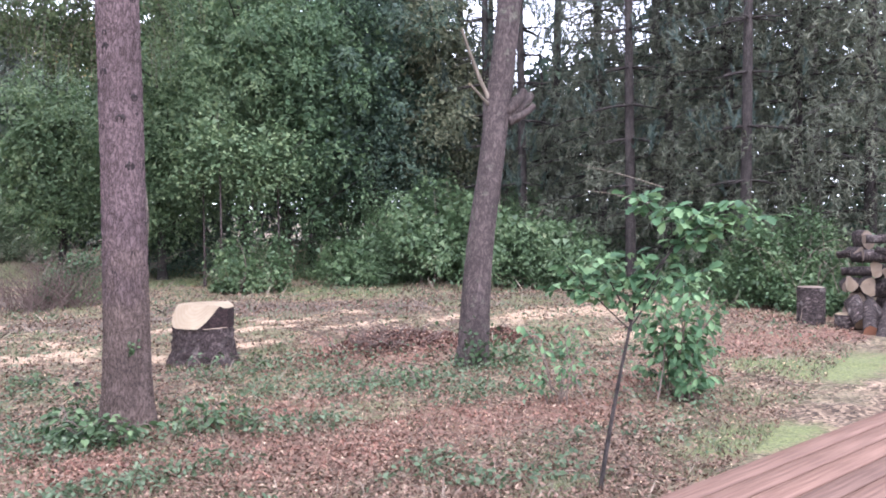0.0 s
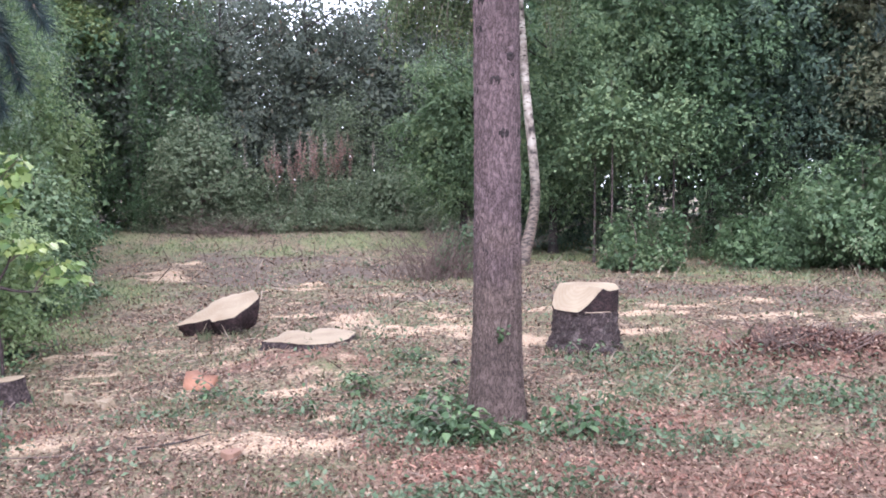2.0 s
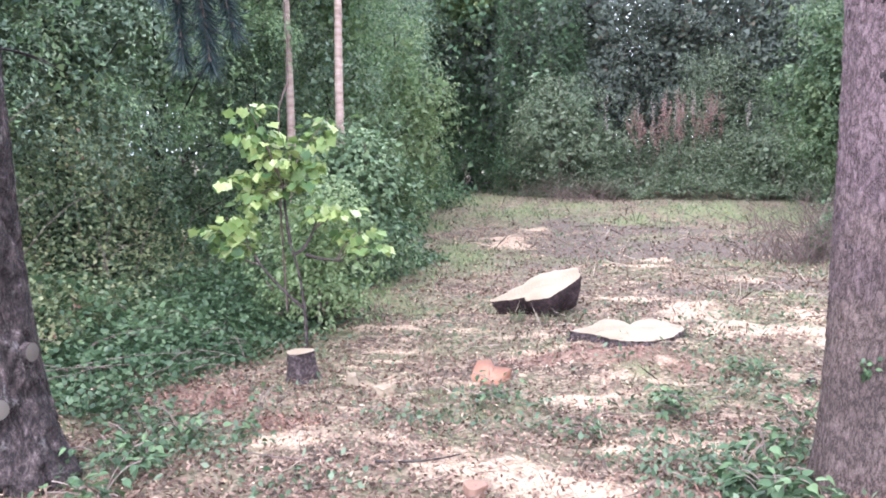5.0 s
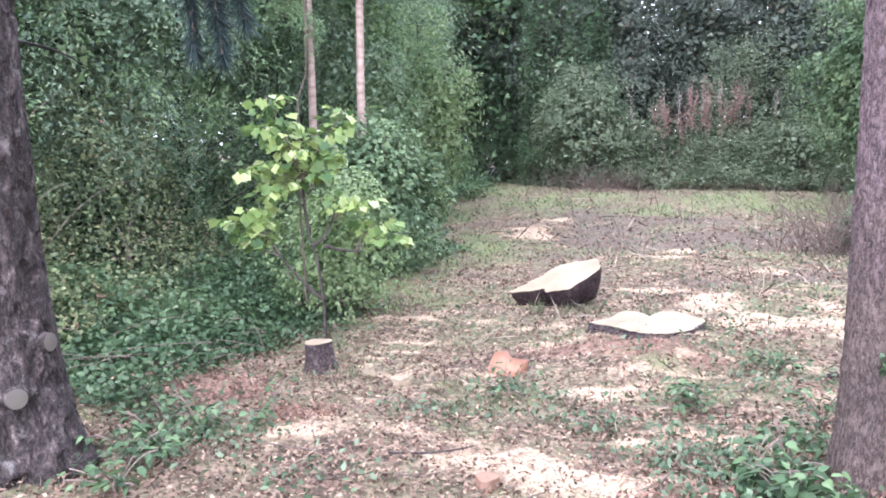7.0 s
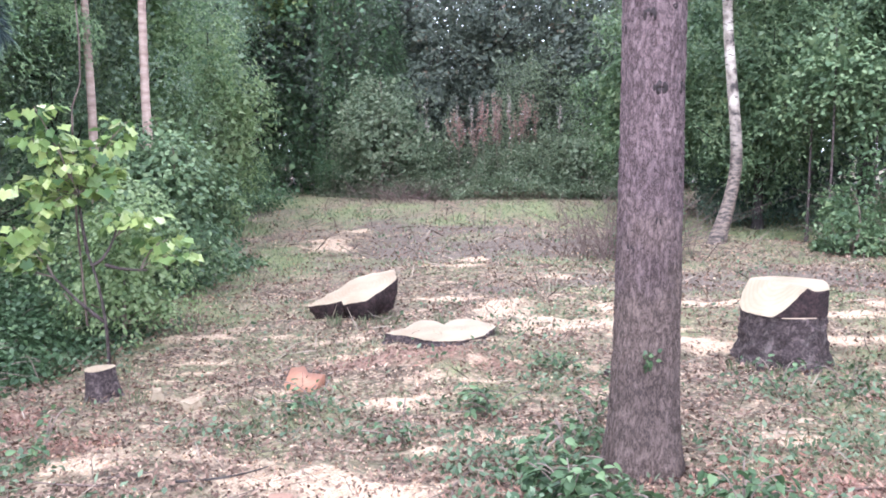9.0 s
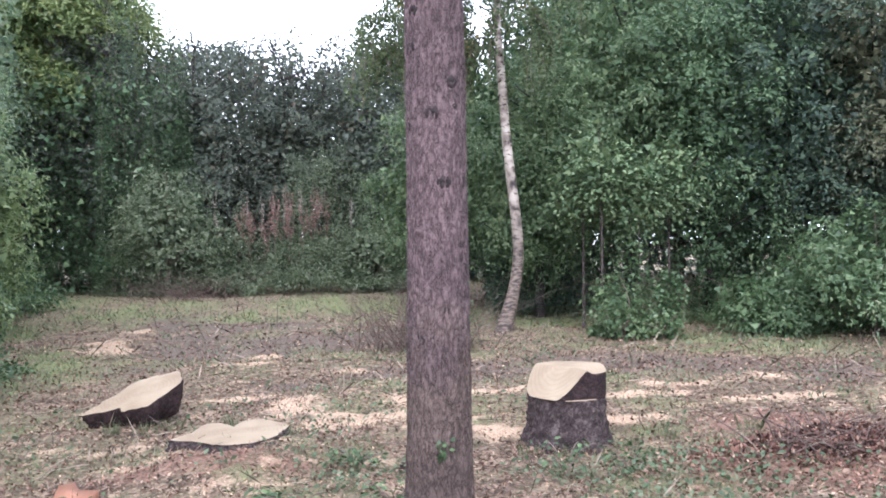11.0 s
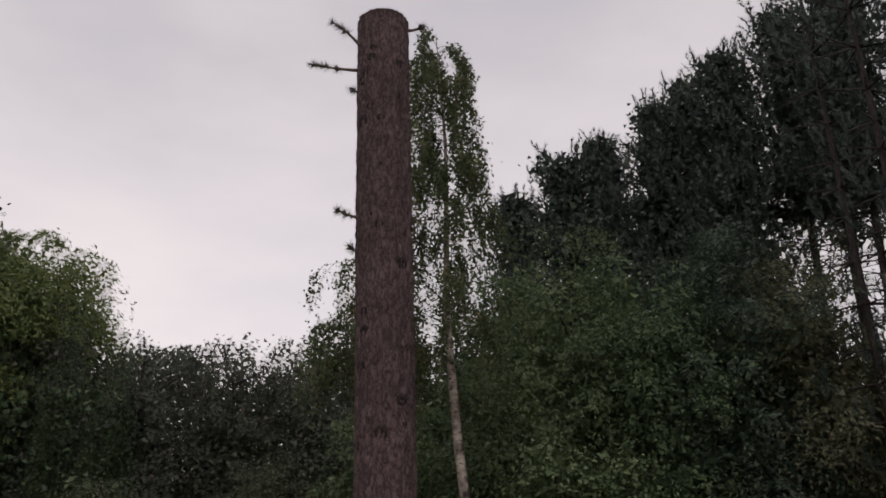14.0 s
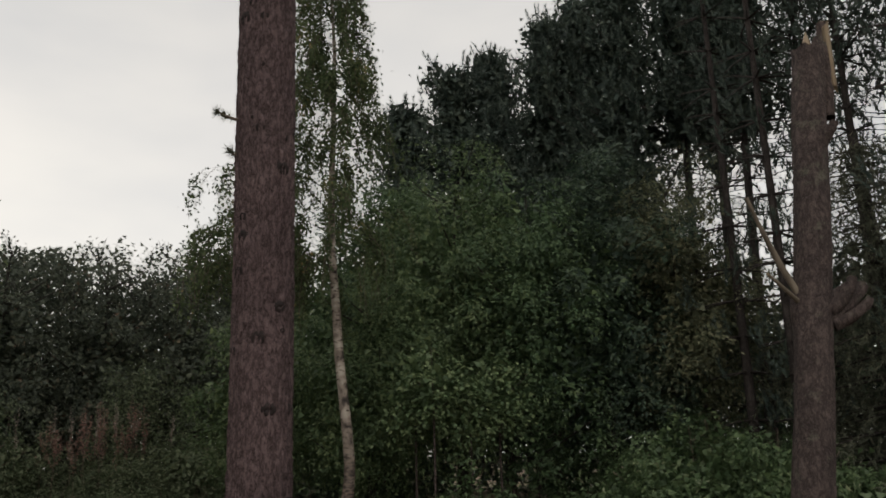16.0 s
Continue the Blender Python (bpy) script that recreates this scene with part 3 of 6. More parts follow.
    ob = solid("ground", V, F, m, (0, 0, 0), "brown leaf-littered woodland clearing with sawdust and grass patches", "ground", kind="structure", shade=True)
    ca = ob.data.color_attributes.new("cover", "FLOAT_COLOR", "POINT")
    C = np.ones((V.shape[0], 4), np.float32)
    C[:, 0] = saw.ravel(); C[:, 1] = grass_at(X, Y).ravel(); C[:, 2] = 0.66 * blobs(X, Y, RED, 0.6, 29, 1.5).ravel(); C[:, 3] = blobs(X, Y, BROWN, 0.7, 37, 1.6).ravel()
    ca.data.foreach_set("color", C.ravel())


build_ground()


# ---- trees ----
def crown_clumps(r, count, centre, radii, seed, shell=0.5):
    """Centres of leafy boughs inside an uneven egg."""
    d = unit(r.normal(size=(count, 3)))
    rad = shell + (1 - shell) * r.random(count) ** 0.6
    k = 1 + 0.28 * lumps(d[:, 0] * 2.2, d[:, 1] * 2.2, d[:, 2] * 2.2, seed)
    return np.asarray(centre) + d * np.asarray(radii) * (rad * k)[:, None]


def bough_paths(r, base_path, centres, share):
    """Limbs from the trunk out to some of the boughs."""
    out = []
    P = np.asarray(base_path)
    for c in centres[: int(len(centres) * share)]:
        z = max(P[0, 2] + 0.3, min(P[-1, 2] - 0.1, c[2] - 0.45 * np.hypot(*(c[:2] - P[0, :2])) - 0.2))
        a = np.array([np.interp(z, P[:, 2], P[:, k]) for k in range(3)])
        out.append(curve3(a, (a + c) / 2 + np.array([0, 0, -0.1]) + r.normal(size=3) * 0.1, c, 6))
    return out


def broadleaf(name, x, y, height, trunk_r, centre_z, radii, leaf, bark, label, seed, clumps=120, leaves=14000, size=0.1, spread=0.42, lean=(0, 0), shell=0.45, up=0.5, droop=0.25, group="", share=0.2, cat="tree", fine=False, spiky=False):
    r = rng_of(seed)
    z0 = float(ground_z(x, y)) - 0.08
    ob = thing(name, (x, y, z0), label, cat, group)
    top = np.array([lean[0], lean[1], height * 0.92])
    path = curve3((0, 0, 0), (lean[0] * 0.2 + r.normal() * 0.15, lean[1] * 0.2 + r.normal() * 0.15, height * 0.5), top, 12)
    pieces = [tube(path, np.linspace(trunk_r, trunk_r * 0.15, 12) + trunk_r * 0.5 * np.exp(-np.linspace(0, 14, 12)), 9)]
    C = crown_clumps(r, clumps, (lean[0] * 0.7, lean[1] * 0.7, centre_z), radii, seed, shell)
    C = C[C[:, 2] > 0.25]
    part("trunk", *pieces[0], bark, ob, shade=True)
    for p in bough_paths(r, path, C, share):
        part("limb", *tube(p, np.linspace(trunk_r * 0.28, 0.008, len(p)), 4), bark, ob)
    mid = np.array([lean[0] * 0.7, lean[1] * 0.7, centre_z])
    # each bough ends in leafy pads: ragged domes of leaves, lit above and open to shade below
    per = max(leaves // len(C), 1)
    n = per * len(C)
    out = (C - mid) * [1, 1, 0.35]
    out = unit(out + 1e-6)
    axis_ = unit(out * 0.6 + [0, 0, 0.55 + 0.25 * up] + 0.28 * r.normal(size=C.shape))
    A = unit(np.cross(axis_, r.normal(size=C.shape))); B = np.cross(axis_, A)
    size_of = spread * r.uniform(0.7, 1.9, len(C))
    phase = r.uniform(0, 6.28, len(C))
    e = lambda q: np.repeat(q, per, 0)
    th, rad = r.uniform(0, 6.28, n), np.sqrt(r.random(n))
    reach = e(size_of) * (1 + 0.38 * np.sin(3 * th + e(phase)) + 0.25 * np.sin(7 * th + 2 * e(phase)))
    ray = e(A) * np.cos(th)[:, None] + e(B) * np.sin(th)[:, None]
    fall = -(0.35 + droop) * rad ** 2 * reach + r.normal(size=n) * 0.17 * e(size_of)
    P = e(C) + ray * (rad * reach)[:, None] + e(axis_) * fall[:, None] - np.array([0, 0, 1.0]) * (droop * 0.5 * rad ** 2 * reach)[:, None]
    keep = P[:, 2] > 0.08
    NN = unit(e(axis_) + ray * (0.5 * rad)[:, None] + 0.42 * r.normal(size=P.shape))[keep]
    D = (ray + 0.6 * r.normal(size=P.shape))[keep]
    P = P[keep]
    inner = C[r.integers(0, len(C), leaves // 4)]
    inner = mid + (inner - mid) * r.uniform(0.2, 0.85, (len(inner), 1)) + r.normal(size=inner.shape) * spread * 0.5
    inner = inner[inner[:, 2] > 0.2]
    V, F = leaf_quads(P, size, size * 0.66, r, up, droop * 0.6, D, N=NN)
    if fine:
        V = V.reshape(-1, 4, 3)[:, [0, 1, 2]].reshape(-1, 3)
        F = np.arange(len(V)).reshape(-1, 3)
    VI, FI = leaf_tris(inner, size * 2.0, size * 1.6, r, 0.4, droop)
    V, F = np.concatenate([V, VI]), [F, FI + len(V)]
    part("crown", V, F, leaf, ob)
    if spiky:
        st, tipl = [], []
        for c in C[np.argsort(-C[:, 2])][:26]:
            for q in range(3):
                d = unit(np.array([r.normal() * 0.6, r.normal() * 0.6, 1.0]))
                b = c + d * r.uniform(0.4, 0.8)
                st.append(tube(curve3(c, (b + c) / 2 + r.normal(size=3) * 0.08, b, 5), np.linspace(0.014, 0.006, 5), 3))
                tipl.append(c + (b - c) * r.uniform(0.45, 1.05, (9, 1)) + r.normal(size=(9, 3)) * 0.07)
        part("twig_spray", *joined(st), bark, ob, kind="stuff")
        part("tip_foliage", *leaf_tris(np.concatenate(tipl), size * 1.1, size * 0.9, r, 0.4, 0.2), leaf, ob, kind="stuff")
    return ob


def pine(name, x, y, height, seed, crown_from=0.35, reach=2.6, trunk_r=0.17, label="tall dark pine tree with a bare lower trunk", whorl_gap=0.6, per=6, needle=0.19, mat=None, group="pine stand", upswept=0.5, width=0.017, shoots=4.2, fill=30):
    r = rng_of(seed)
    z0 = float(ground_z(x, y)) - 0.08
    ob = thing(name, (x, y, z0), label, "pine tree", group)
    lean = r.normal(size=2) * 0.25
    path = curve3((0, 0, 0), (lean[0] * 0.3, lean[1] * 0.3, height * 0.5), (lean[0], lean[1], height), 12)
    pieces = [tube(path, np.linspace(trunk_r, 0.03, 12), 8)]
    TP, TD, CP = [], [], []
    z = height * min(crown_from * 0.45, 0.16)
    while z < height - 0.25:
        live = z > height * crown_from
        u = (z - height * crown_from) / (height * (1 - crown_from))
        ln = reach * (np.sqrt(max(1 - u, 0.02)) if live else 0.55) * r.uniform(0.75, 1.15)
        a = np.array([np.interp(z, path[:, 2], path[:, k]) for k in range(3)])
        count = 6
        for k in range(count):
            an = 2 * np.pi * k / count + r.uniform(0, 1.2)
            L = ln * r.uniform(0.6, 1.15)
            rise = upswept * L * (0.35 + 0.8 * max(u, 0)) if live else -0.15 * L
            tip = a + np.array([np.cos(an) * L, np.sin(an) * L, rise])
            p = curve3(a, a + np.array([np.cos(an) * L * 0.55, np.sin(an) * L * 0.55, rise * 0.1]), tip, 5)
            pieces.append(tube(p, np.linspace(0.03, 0.006, 5), 3))
            if not live and r.random() < 0.62:
                continue
            m = int(2 + L * shoots)
            f = r.uniform(0.3, 1.0, m)
            pos = np.stack([np.interp(f, np.linspace(0, 1, 5), p[:, q]) for q in range(3)], 1)
            side = r.normal(size=(m, 3)) * np.array([0.3, 0.3, 0.24 if upswept > 0 else 0.14]) * (0.4 + L * 0.3)
            pos = np.concatenate([pos + side, tip[None]])
            out = np.array([np.cos(an) * 0.4, np.sin(an) * 0.4, 1.1 if upswept > 0 else -0.8])
            dr = unit(out + (0.2 if upswept > 0 else 0.35) * r.normal(size=pos.shape))
            for q in range(4):
                TP.append(pos + dr * needle * (0.62 if upswept > 0 else 0.75) * q); TD.append(dr)
            if live:
                fi = r.uniform(0.03, 0.85, fill)
                CP.append(np.stack([np.interp(fi, np.linspace(0, 1, 5), p[:, q]) for q in range(3)], 1) + r.normal(size=(fill, 3)) * [0.24, 0.24, 0.10])
        z += whorl_gap * r.uniform(0.7, 1.2)
    TP.append(np.array([[lean[0], lean[1], height]])); TD.append(np.array([[0, 0, 1.0]]))
    part("trunk", *pieces[0], DARKBARK, ob, shade=True)
    part("branchwork", *joined(pieces[1:]), DARKBARK, ob, kind="stuff")
    core = leaf_tris(np.concatenate(CP), needle * (1.25 if upswept > 0 else 1.5), needle * (0.75 if upswept > 0 else 0.17), r, 0.5, 0.4 if upswept < 0 else -0.3)
    if upswept > 0 and fill > 40:
        deep = np.concatenate(CP)[::3]
        ax = np.stack([np.interp(deep[:, 2], path[:, 2], path[:, q]) for q in range(2)], 1)
        deep[:, :2] = ax + (deep[:, :2] - ax) * 0.55
        core = joined([core, leaf_tris(deep, 0.42, 0.32, r, 0.5, 0.2)])
    V, F = joined([needle_quads(np.concatenate(TP), np.concatenate(TD), per, needle, width, r, 0.55 if upswept > 0 else 0.9), core])
    part("crown", V, F, mat or NEEDLE, ob)
    return ob


def polar(az, d):
    return 0.95 + d * math.sin(radians(az)), 0.72 + d * math.cos(radians(az))


# the standing spruce pole with its top sawn off
def build_pole():
    r = rng_of(3)
    base = np.array([1.81, 5.03, float(ground_z(1.81, 5.03)) - 0.005])
    ob = thing("spruce_pole", base, "tall limbed spruce trunk with its top sawn off, purplish brown bark", "tree trunk")
    H, sides, rows = 4.84, 104, 290
    z = np.linspace(0, H, rows)[:, None]
    an = np.linspace(0, 2 * np.pi, sides, endpoint=False)[None]
    R = 0.158 - 0.002 * z + 0.045 * np.exp(-z / 0.22) + 0.018 * np.exp(-z / 0.9)
    R = R + 0.018 * np.exp(-z / 0.3) * np.sin(an * 5 + 0.7)
    cx, cy = 0.165 * np.cos(an), 0.165 * np.sin(an)
    fl = fbm(an * 1.05 * 5.0 / 5 + 0 * z, z * 0.55, 26, 33, 3)
    R = R + 0.009 * (smooth(0.40, 0.52, fl) - 0.5) + 0.012 * (fbm(an * 1.6 + 0 * z, z * 0.8, 46, 39, 2) - 0.5)
    R = R + 0.004 * lumps(cx * 9 + 0 * z, cy * 9, z * 3, 4)
    dx = 0.01 * np.sin(z * 0.9)
    V = np.stack([R * np.cos(an) + dx, R * np.sin(an) + 0 * z, z + 0 * an], -1).reshape(-1, 3)
    i = np.arange(rows - 1)[:, None] * sides; j = np.arange(sides)[None]; k = (j + 1) % sides
    F = np.stack([i + j, i + k, i + sides + k, i + sides + j], -1).reshape(-1, 4)
    part("trunk", V, F, SPRUCE, ob, shade=True)
    top = V[-sides:]
    c = top.mean(0) + np.array([0, 0, 0.004])
    TV = np.concatenate([top * [1, 1, 1] + [0, 0, 0.002], c[None]])
    TF = np.stack([np.arange(sides), (np.arange(sides) + 1) % sides, np.full(sides, sides)], -1)
    part("sawn_top", TV, TF, CUTOLD, ob, "weathered saw cut")
    knot = plain_rough("knot_wood", (0.014, 0.010, 0.010), (0.042, 0.03, 0.029), 40)
    for q in range(46):
        zz = r.uniform(0.9, 4.7)
        a = r.uniform(math.pi * 0.95, math.pi * 2.1) if q < 38 else r.uniform(0, 6.28)
        d = np.array([math.cos(a), math.sin(a), -0.1])
        rr = 0.008 + 0.022 * r.random() ** 1.3
        x0 = 0.01 * math.sin(zz * 0.9)
        rs = 0.158 - 0.002 * zz
        p = np.array([[x0, 0, zz]]) + d[None] * np.array([[rs - 0.012], [rs + 0.003], [rs + 0.001]])
        V, F = tube(p, [rr * 1.6, rr * 1.2, rr * 0.6], 9)
        V = np.concatenate([V, p[-1:]]); n = len(V) - 1
        F = [F, np.stack([np.arange(n - 9, n), (np.arange(9) + 1) % 9 + n - 9, np.full(9, n)], -1)]
        part("knot", V, F, knot, ob, "dark branch knot" if q == 0 else "", shade=True)
    for zz, a, ln, rise in ((4.62, 3.35, 0.20, 0.13), (4.50, 3.0, 0.31, 0.03), (4.78, -0.3, 0.10, 0.03), (3.36, 3.2, 0.05, 0.01), (3.54, 3.3, 0.14, 0.03), (4.36, 3.1, 0.05, 0.0)):
        x0 = 0.0
        d = np.array([math.cos(a), math.sin(a), 0])
        s = np.array([x0, 0, zz]) + d * 0.14
        p = curve3(s, s + d * ln * 0.5 + [0, 0, rise - 0.03], s + d * ln + [0, 0, rise], 7)
        br = part("side_twig", *tube(p, np.linspace(0.012, 0.003, 7), 5), TWIG, ob, "needled side twig")
        f = r.uniform(0.4, 1.0, int(60 * ln) + 6)
        pos = np.stack([np.interp(f, np.linspace(0, 1, 7), p[:, q]) for q in range(3)], 1)
        part("needles", *needle_quads(pos, np.tile(unit(d + np.array([0, 0, 0.2])), (len(pos), 1)), 9, 0.05, 0.003, r, 1.5), NEEDLE_SOFT, br)
    # a sprig of ivy on the bark
    P = np.array([-0.02, -0.175, 0.66]) + r.normal(size=(34, 3)) * [0.018, 0.006, 0.03]
    part("ivy_sprig", *leaf_quads(P, 0.028, 0.024, r, 0.1, 0.3), LEAF_BRAMBLE, ob, "small sprig of green ivy", kind="stuff")


build_pole()


# the leaning broken trunk
def build_snag():
    r = rng_of(8)
    base = np.array([5.15, 4.92, float(ground_z(5.15, 4.92)) - 0.06])
    ob = thing("broken_tree", base, "leaning grey-brown trunk snapped off at the top, with splintered stubs", "tree trunk")
    prof = np.array([[0, 0, 0, 0.215], [0.02, 0, 0.25, 0.175], [0.06, 0, 0.6, 0.165], [0.14, 0.02, 1.25, 0.15], [0.30, 0.05, 1.95, 0.145], [0.47, 0.1, 2.65, 0.145], [0.60, 0.13, 3.3, 0.145], [0.74, 0.18, 4.0, 0.145], [0.90, 0.22, 4.72, 0.135]])
    zz = np.linspace(0, 4.72, 190)
    path = np.stack([np.interp(zz, prof[:, 2], prof[:, 0]), np.interp(zz, prof[:, 2], prof[:, 1]), zz], 1)
    ker = np.ones(19) / 19
    for k in range(2):
        path[:, k] = np.convolve(np.pad(path[:, k], 9, mode="edge"), ker, "valid")
    rad = 0.88 * np.interp(zz, prof[:, 2], prof[:, 3])
    sides = 64
    V, F = tube(path, rad, sides)
    an = np.tile(np.linspace(0, 2 * np.pi, sides, endpoint=False), len(zz)); zr = np.repeat(zz, sides)
    ctr = np.repeat(path, sides, 0)
    k = 1 + 0.10 * (fbm(an * 2.2, zr * 1.4, 5, 51, 3) - 0.5) + 0.07 * lumps(np.cos(an) * 2, np.sin(an) * 2, zr * 2.3, 6) + 0.12 * np.exp(-zr / 0.25) * np.sin(4 * an)
    k = k + 0.25 * np.exp(-((zr - 2.68) / 0.16) ** 2) * np.clip(np.cos(an - 0.4), 0, 1)
    V = ctr + (V - ctr) * k[:, None]
    edge = zr > 4.69
    V[edge, 2] += 0.07 * lumps(np.cos(an[edge]) * 6, np.sin(an[edge]) * 6, 0 * an[edge], 3)
    part("trunk", V, F, GREYBARK, ob, shade=True)
    tp = V[-sides:]
    c = tp.mean(0) - np.array([0, 0, 0.05])
    part("torn_top", np.concatenate([tp, c[None]]), np.stack([np.arange(sides), (np.arange(sides) + 1) % sides, np.full(sides, sides)], -1), CUTOLD, ob, "torn pale wood at the break")

    def stub(a, b, c2, r0, r1, mat, name="stub", cut=True):
        p = curve3(a, b, c2, 7)
        V, F = tube(p, np.linspace(r0, r1, 7), 10)
        V = V + r.normal(size=V.shape) * r0 * 0.06
        s = part(name, V, F, mat, ob, shade=True)
        if cut:
            e = V[-10:]
            part("broken_end", np.concatenate([e, e.mean(0)[None] + r.normal(size=(1, 3)) * 0.01]), np.stack([np.arange(10), (np.arange(10) + 1) % 10, np.full(10, 10)], -1), CUT, s, "pale broken end")

    t = path[-1]
    stub(t + [0.09, 0, -0.55], t + [0.12, -0.02, -0.2], t + [0.17, -0.02, 0.26], 0.075, 0.04, GREYBARK)
    sp = np.array([[0.12, -0.06, -0.3], [0.20, -0.06, -0.35], [0.215, -0.05, 0.29], [0.13, -0.05, 0.20], [0.16, -0.085, -0.3], [0.17, -0.08, 0.24]]) + t
    part("splinter", sp, np.array([[0, 4, 5, 3], [4, 1, 2, 5], [1, 0, 3, 2]]), CUT, ob, "pale splinter of torn wood")
    part("splinter", np.array([[-0.10, -0.05, -0.02], [-0.03, -0.08, -0.02], [-0.05, -0.05, 0.14], [-0.07, 0.0, 0.0]]) + t, np.array([[0, 1, 2], [1, 3, 2], [3, 0, 2]]), CUT, ob, "pale splinter of torn wood")
    s = path[np.searchsorted(zz, 2.62)]
    stub(s + [0.06, -0.05, -0.06], s + [0.2, -0.12, 0.02], s + [0.36, -0.12, 0.18], 0.07, 0.042, GREYBARK)
    stub(s + [0.06, -0.08, 0.0], s + [0.15, -0.16, 0.06], s + [0.21, -0.17, 0.22], 0.06, 0.035, GREYBARK)
    stub(s + [0.08, -0.08, -0.1], s + [0.2, -0.18, -0.05], s + [0.33, -0.19, 0.07], 0.05, 0.03, GREYBARK)
    stub(s + [0.05, 0.0, 0.02], s + [0.24, 0.05, 0.12], s + [0.40, 0.02, 0.22], 0.05, 0.03, GREYBARK)
    stub(s + [-0.06, 0.02, 0.06], s + [-0.22, 0.07, 0.36], s + [-0.37, 0.12, 0.82], 0.026, 0.013, BAREWOOD, "dead_limb")
    stub(s + [-0.06, 0, 0.02], s + [-0.18, 0.02, 0.12], s + [-0.33, 0.04, 0.25], 0.019, 0.011, BAREWOOD, "dead_limb")
    s2 = path[np.searchsorted(zz, 3.95)]
    stub(s2 + [0.0, -0.1, -0.1], s2 + [0.03, -0.16, 0.0], s2 + [0.07, -0.19, 0.06], 0.045, 0.03, GREYBARK)
    P = np.array([0.0, -0.12, 0.2]) + r.normal(size=(300, 3)) * [0.15, 0.10, 0.13]
    part("ivy_collar", *leaf_quads(P, 0.06, 0.05, r, 0.2, 0.3), LEAF_IVY, ob, "dark ivy leaves round the foot of the trunk", kind="stuff")


build_snag()


# the plated pine at the edge of the clearing, with a hanging needled bough
def build_near_pine():
    r = rng_of(14)
    base = np.array([-2.40, 4.05, float(ground_z(-2.4, 4.05)) - 0.15])
    ob = thing("pine_tree", base, "old pine with deeply plated bark and sawn branch scars", "pine tree")
    zz = np.concatenate([np.linspace(0, 3.2, 240), np.linspace(3.3, 12, 50)])
    path = np.stack([-0.035 * zz, 0.01 * zz, zz], 1)
    rad = 0.252 - 0.012 * zz + 0.25 * np.exp(-zz / 0.46)
    sides = 120
    V, F = tube(path, rad, sides)
    an = np.tile(np.linspace(0, 2 * np.pi, sides, endpoint=False), len(zz)); zr = np.repeat(zz, sides)
    ctr = np.repeat(path, sides, 0)
    pl = fbm(an * 1.0, zr * 1.25, 7, 81, 2)
    k = 1 + 0.11 * (smooth(0.34, 0.52, pl) - 0.6) + 0.03 * (fbm(an * 1.0, zr * 1.2, 18, 87, 2) - 0.5) + 0.13 * np.exp(-zr / 0.4) * np.sin(an * 4 + 1)
    V = ctr + (V - ctr) * k[:, None]
    part("trunk", V, F, PINEBARK, ob, shade=True)
    for a, zc, rr in ((0.03, 0.80, 0.046), (-0.60, 0.57, 0.05)):
        d = np.array([math.cos(a), math.sin(a), 0.05])
        c0 = path[np.searchsorted(zz, zc)] + d * (np.interp(zc, zz, rad) - 0.04)
        p = np.stack([c0, c0 + d * 0.05, c0 + d * 0.085])
        V, F = tube(p, [rr * 1.25, rr * 1.1, rr], 16)
        s = part("branch_scar", V, F, PINEBARK, ob, shade=True)
        e = V[-16:]
        part("sawn_face", np.concatenate([e, e.mean(0)[None] + d[None] * 0.004]), np.stack([np.arange(16), (np.arange(16) + 1) % 16, np.full(16, 16)], -1), SCAR, s, "grey sawn branch end")
    # the hanging bough
    pieces, TP, TD = [], [], []
    start = path[np.searchsorted(zz, 3.6)]
    shift = np.array([-0.10, 0.25, 0.07])
    hub = np.array([1.25, -0.30, 3.0]) + shift
    pieces.append(tube(curve3(start, (start + hub) / 2 + [0, 0, 0.35], hub, 9), np.linspace(0.05, 0.02, 9), 6))
    ends = [(1.38, -0.42, 2.10), (1.50, -0.40, 2.08), (1.44, -0.30, 2.2), (1.58, -0.35, 2.22), (1.34, -0.5, 2.36), (1.52, -0.5, 2.40), (1.42, -0.48, 2.55), (1.72, -0.45, 2.50), (1.2, -0.4, 2.62), (0.9, -0.5, 2.85), (0.6, -0.6, 2.98)]
    for e in ends:
        e = np.array(e) + shift
        p = curve3(hub, hub * 0.45 + e * 0.55 + [0, 0, 0.18], e, 8)
        pieces.append(tube(p, np.linspace(0.016, 0.008, 8), 5))
        f = np.linspace(0.3, 1, 18)
        pos = np.stack([np.interp(f, np.linspace(0, 1, 8), p[:, q]) for q in range(3)], 1)
        TP.append(pos); TD.append(unit(np.gradient(pos, axis=0)))
    V, F = joined(pieces)
    bough = part("bough", V, F, TWIG, ob, "hanging pine bough with long needles")
    part("needles", *needle_quads(np.concatenate(TP), np.concatenate(TD), 80, 0.125, 0.0026, r, 0.9), NEEDLE_SHADED, bough, kind="stuff")
    # high crown out of sight that shades the bank
    C = crown_clumps(r, 60, (-0.6, 0, 9.6), (1.8, 1.8, 2.4), 14)
    part("crown", *needle_quads(np.repeat(C, 14, 0) + r.normal(size=(840, 3)) * 0.35, unit(r.normal(size=(840, 3)) + [0, 0, 0.4]), 16, 0.2, 0.012, r), NEEDLE, ob)
    for q in range(9):
        z = r.uniform(2.1, 3.6); a = r.uniform(0.6, 2.0)
        s = path[np.searchsorted(zz, z)]
        e = s + np.array([math.cos(a), math.sin(a), r.uniform(-0.05, 0.25)]) * r.uniform(0.7, 1.6)
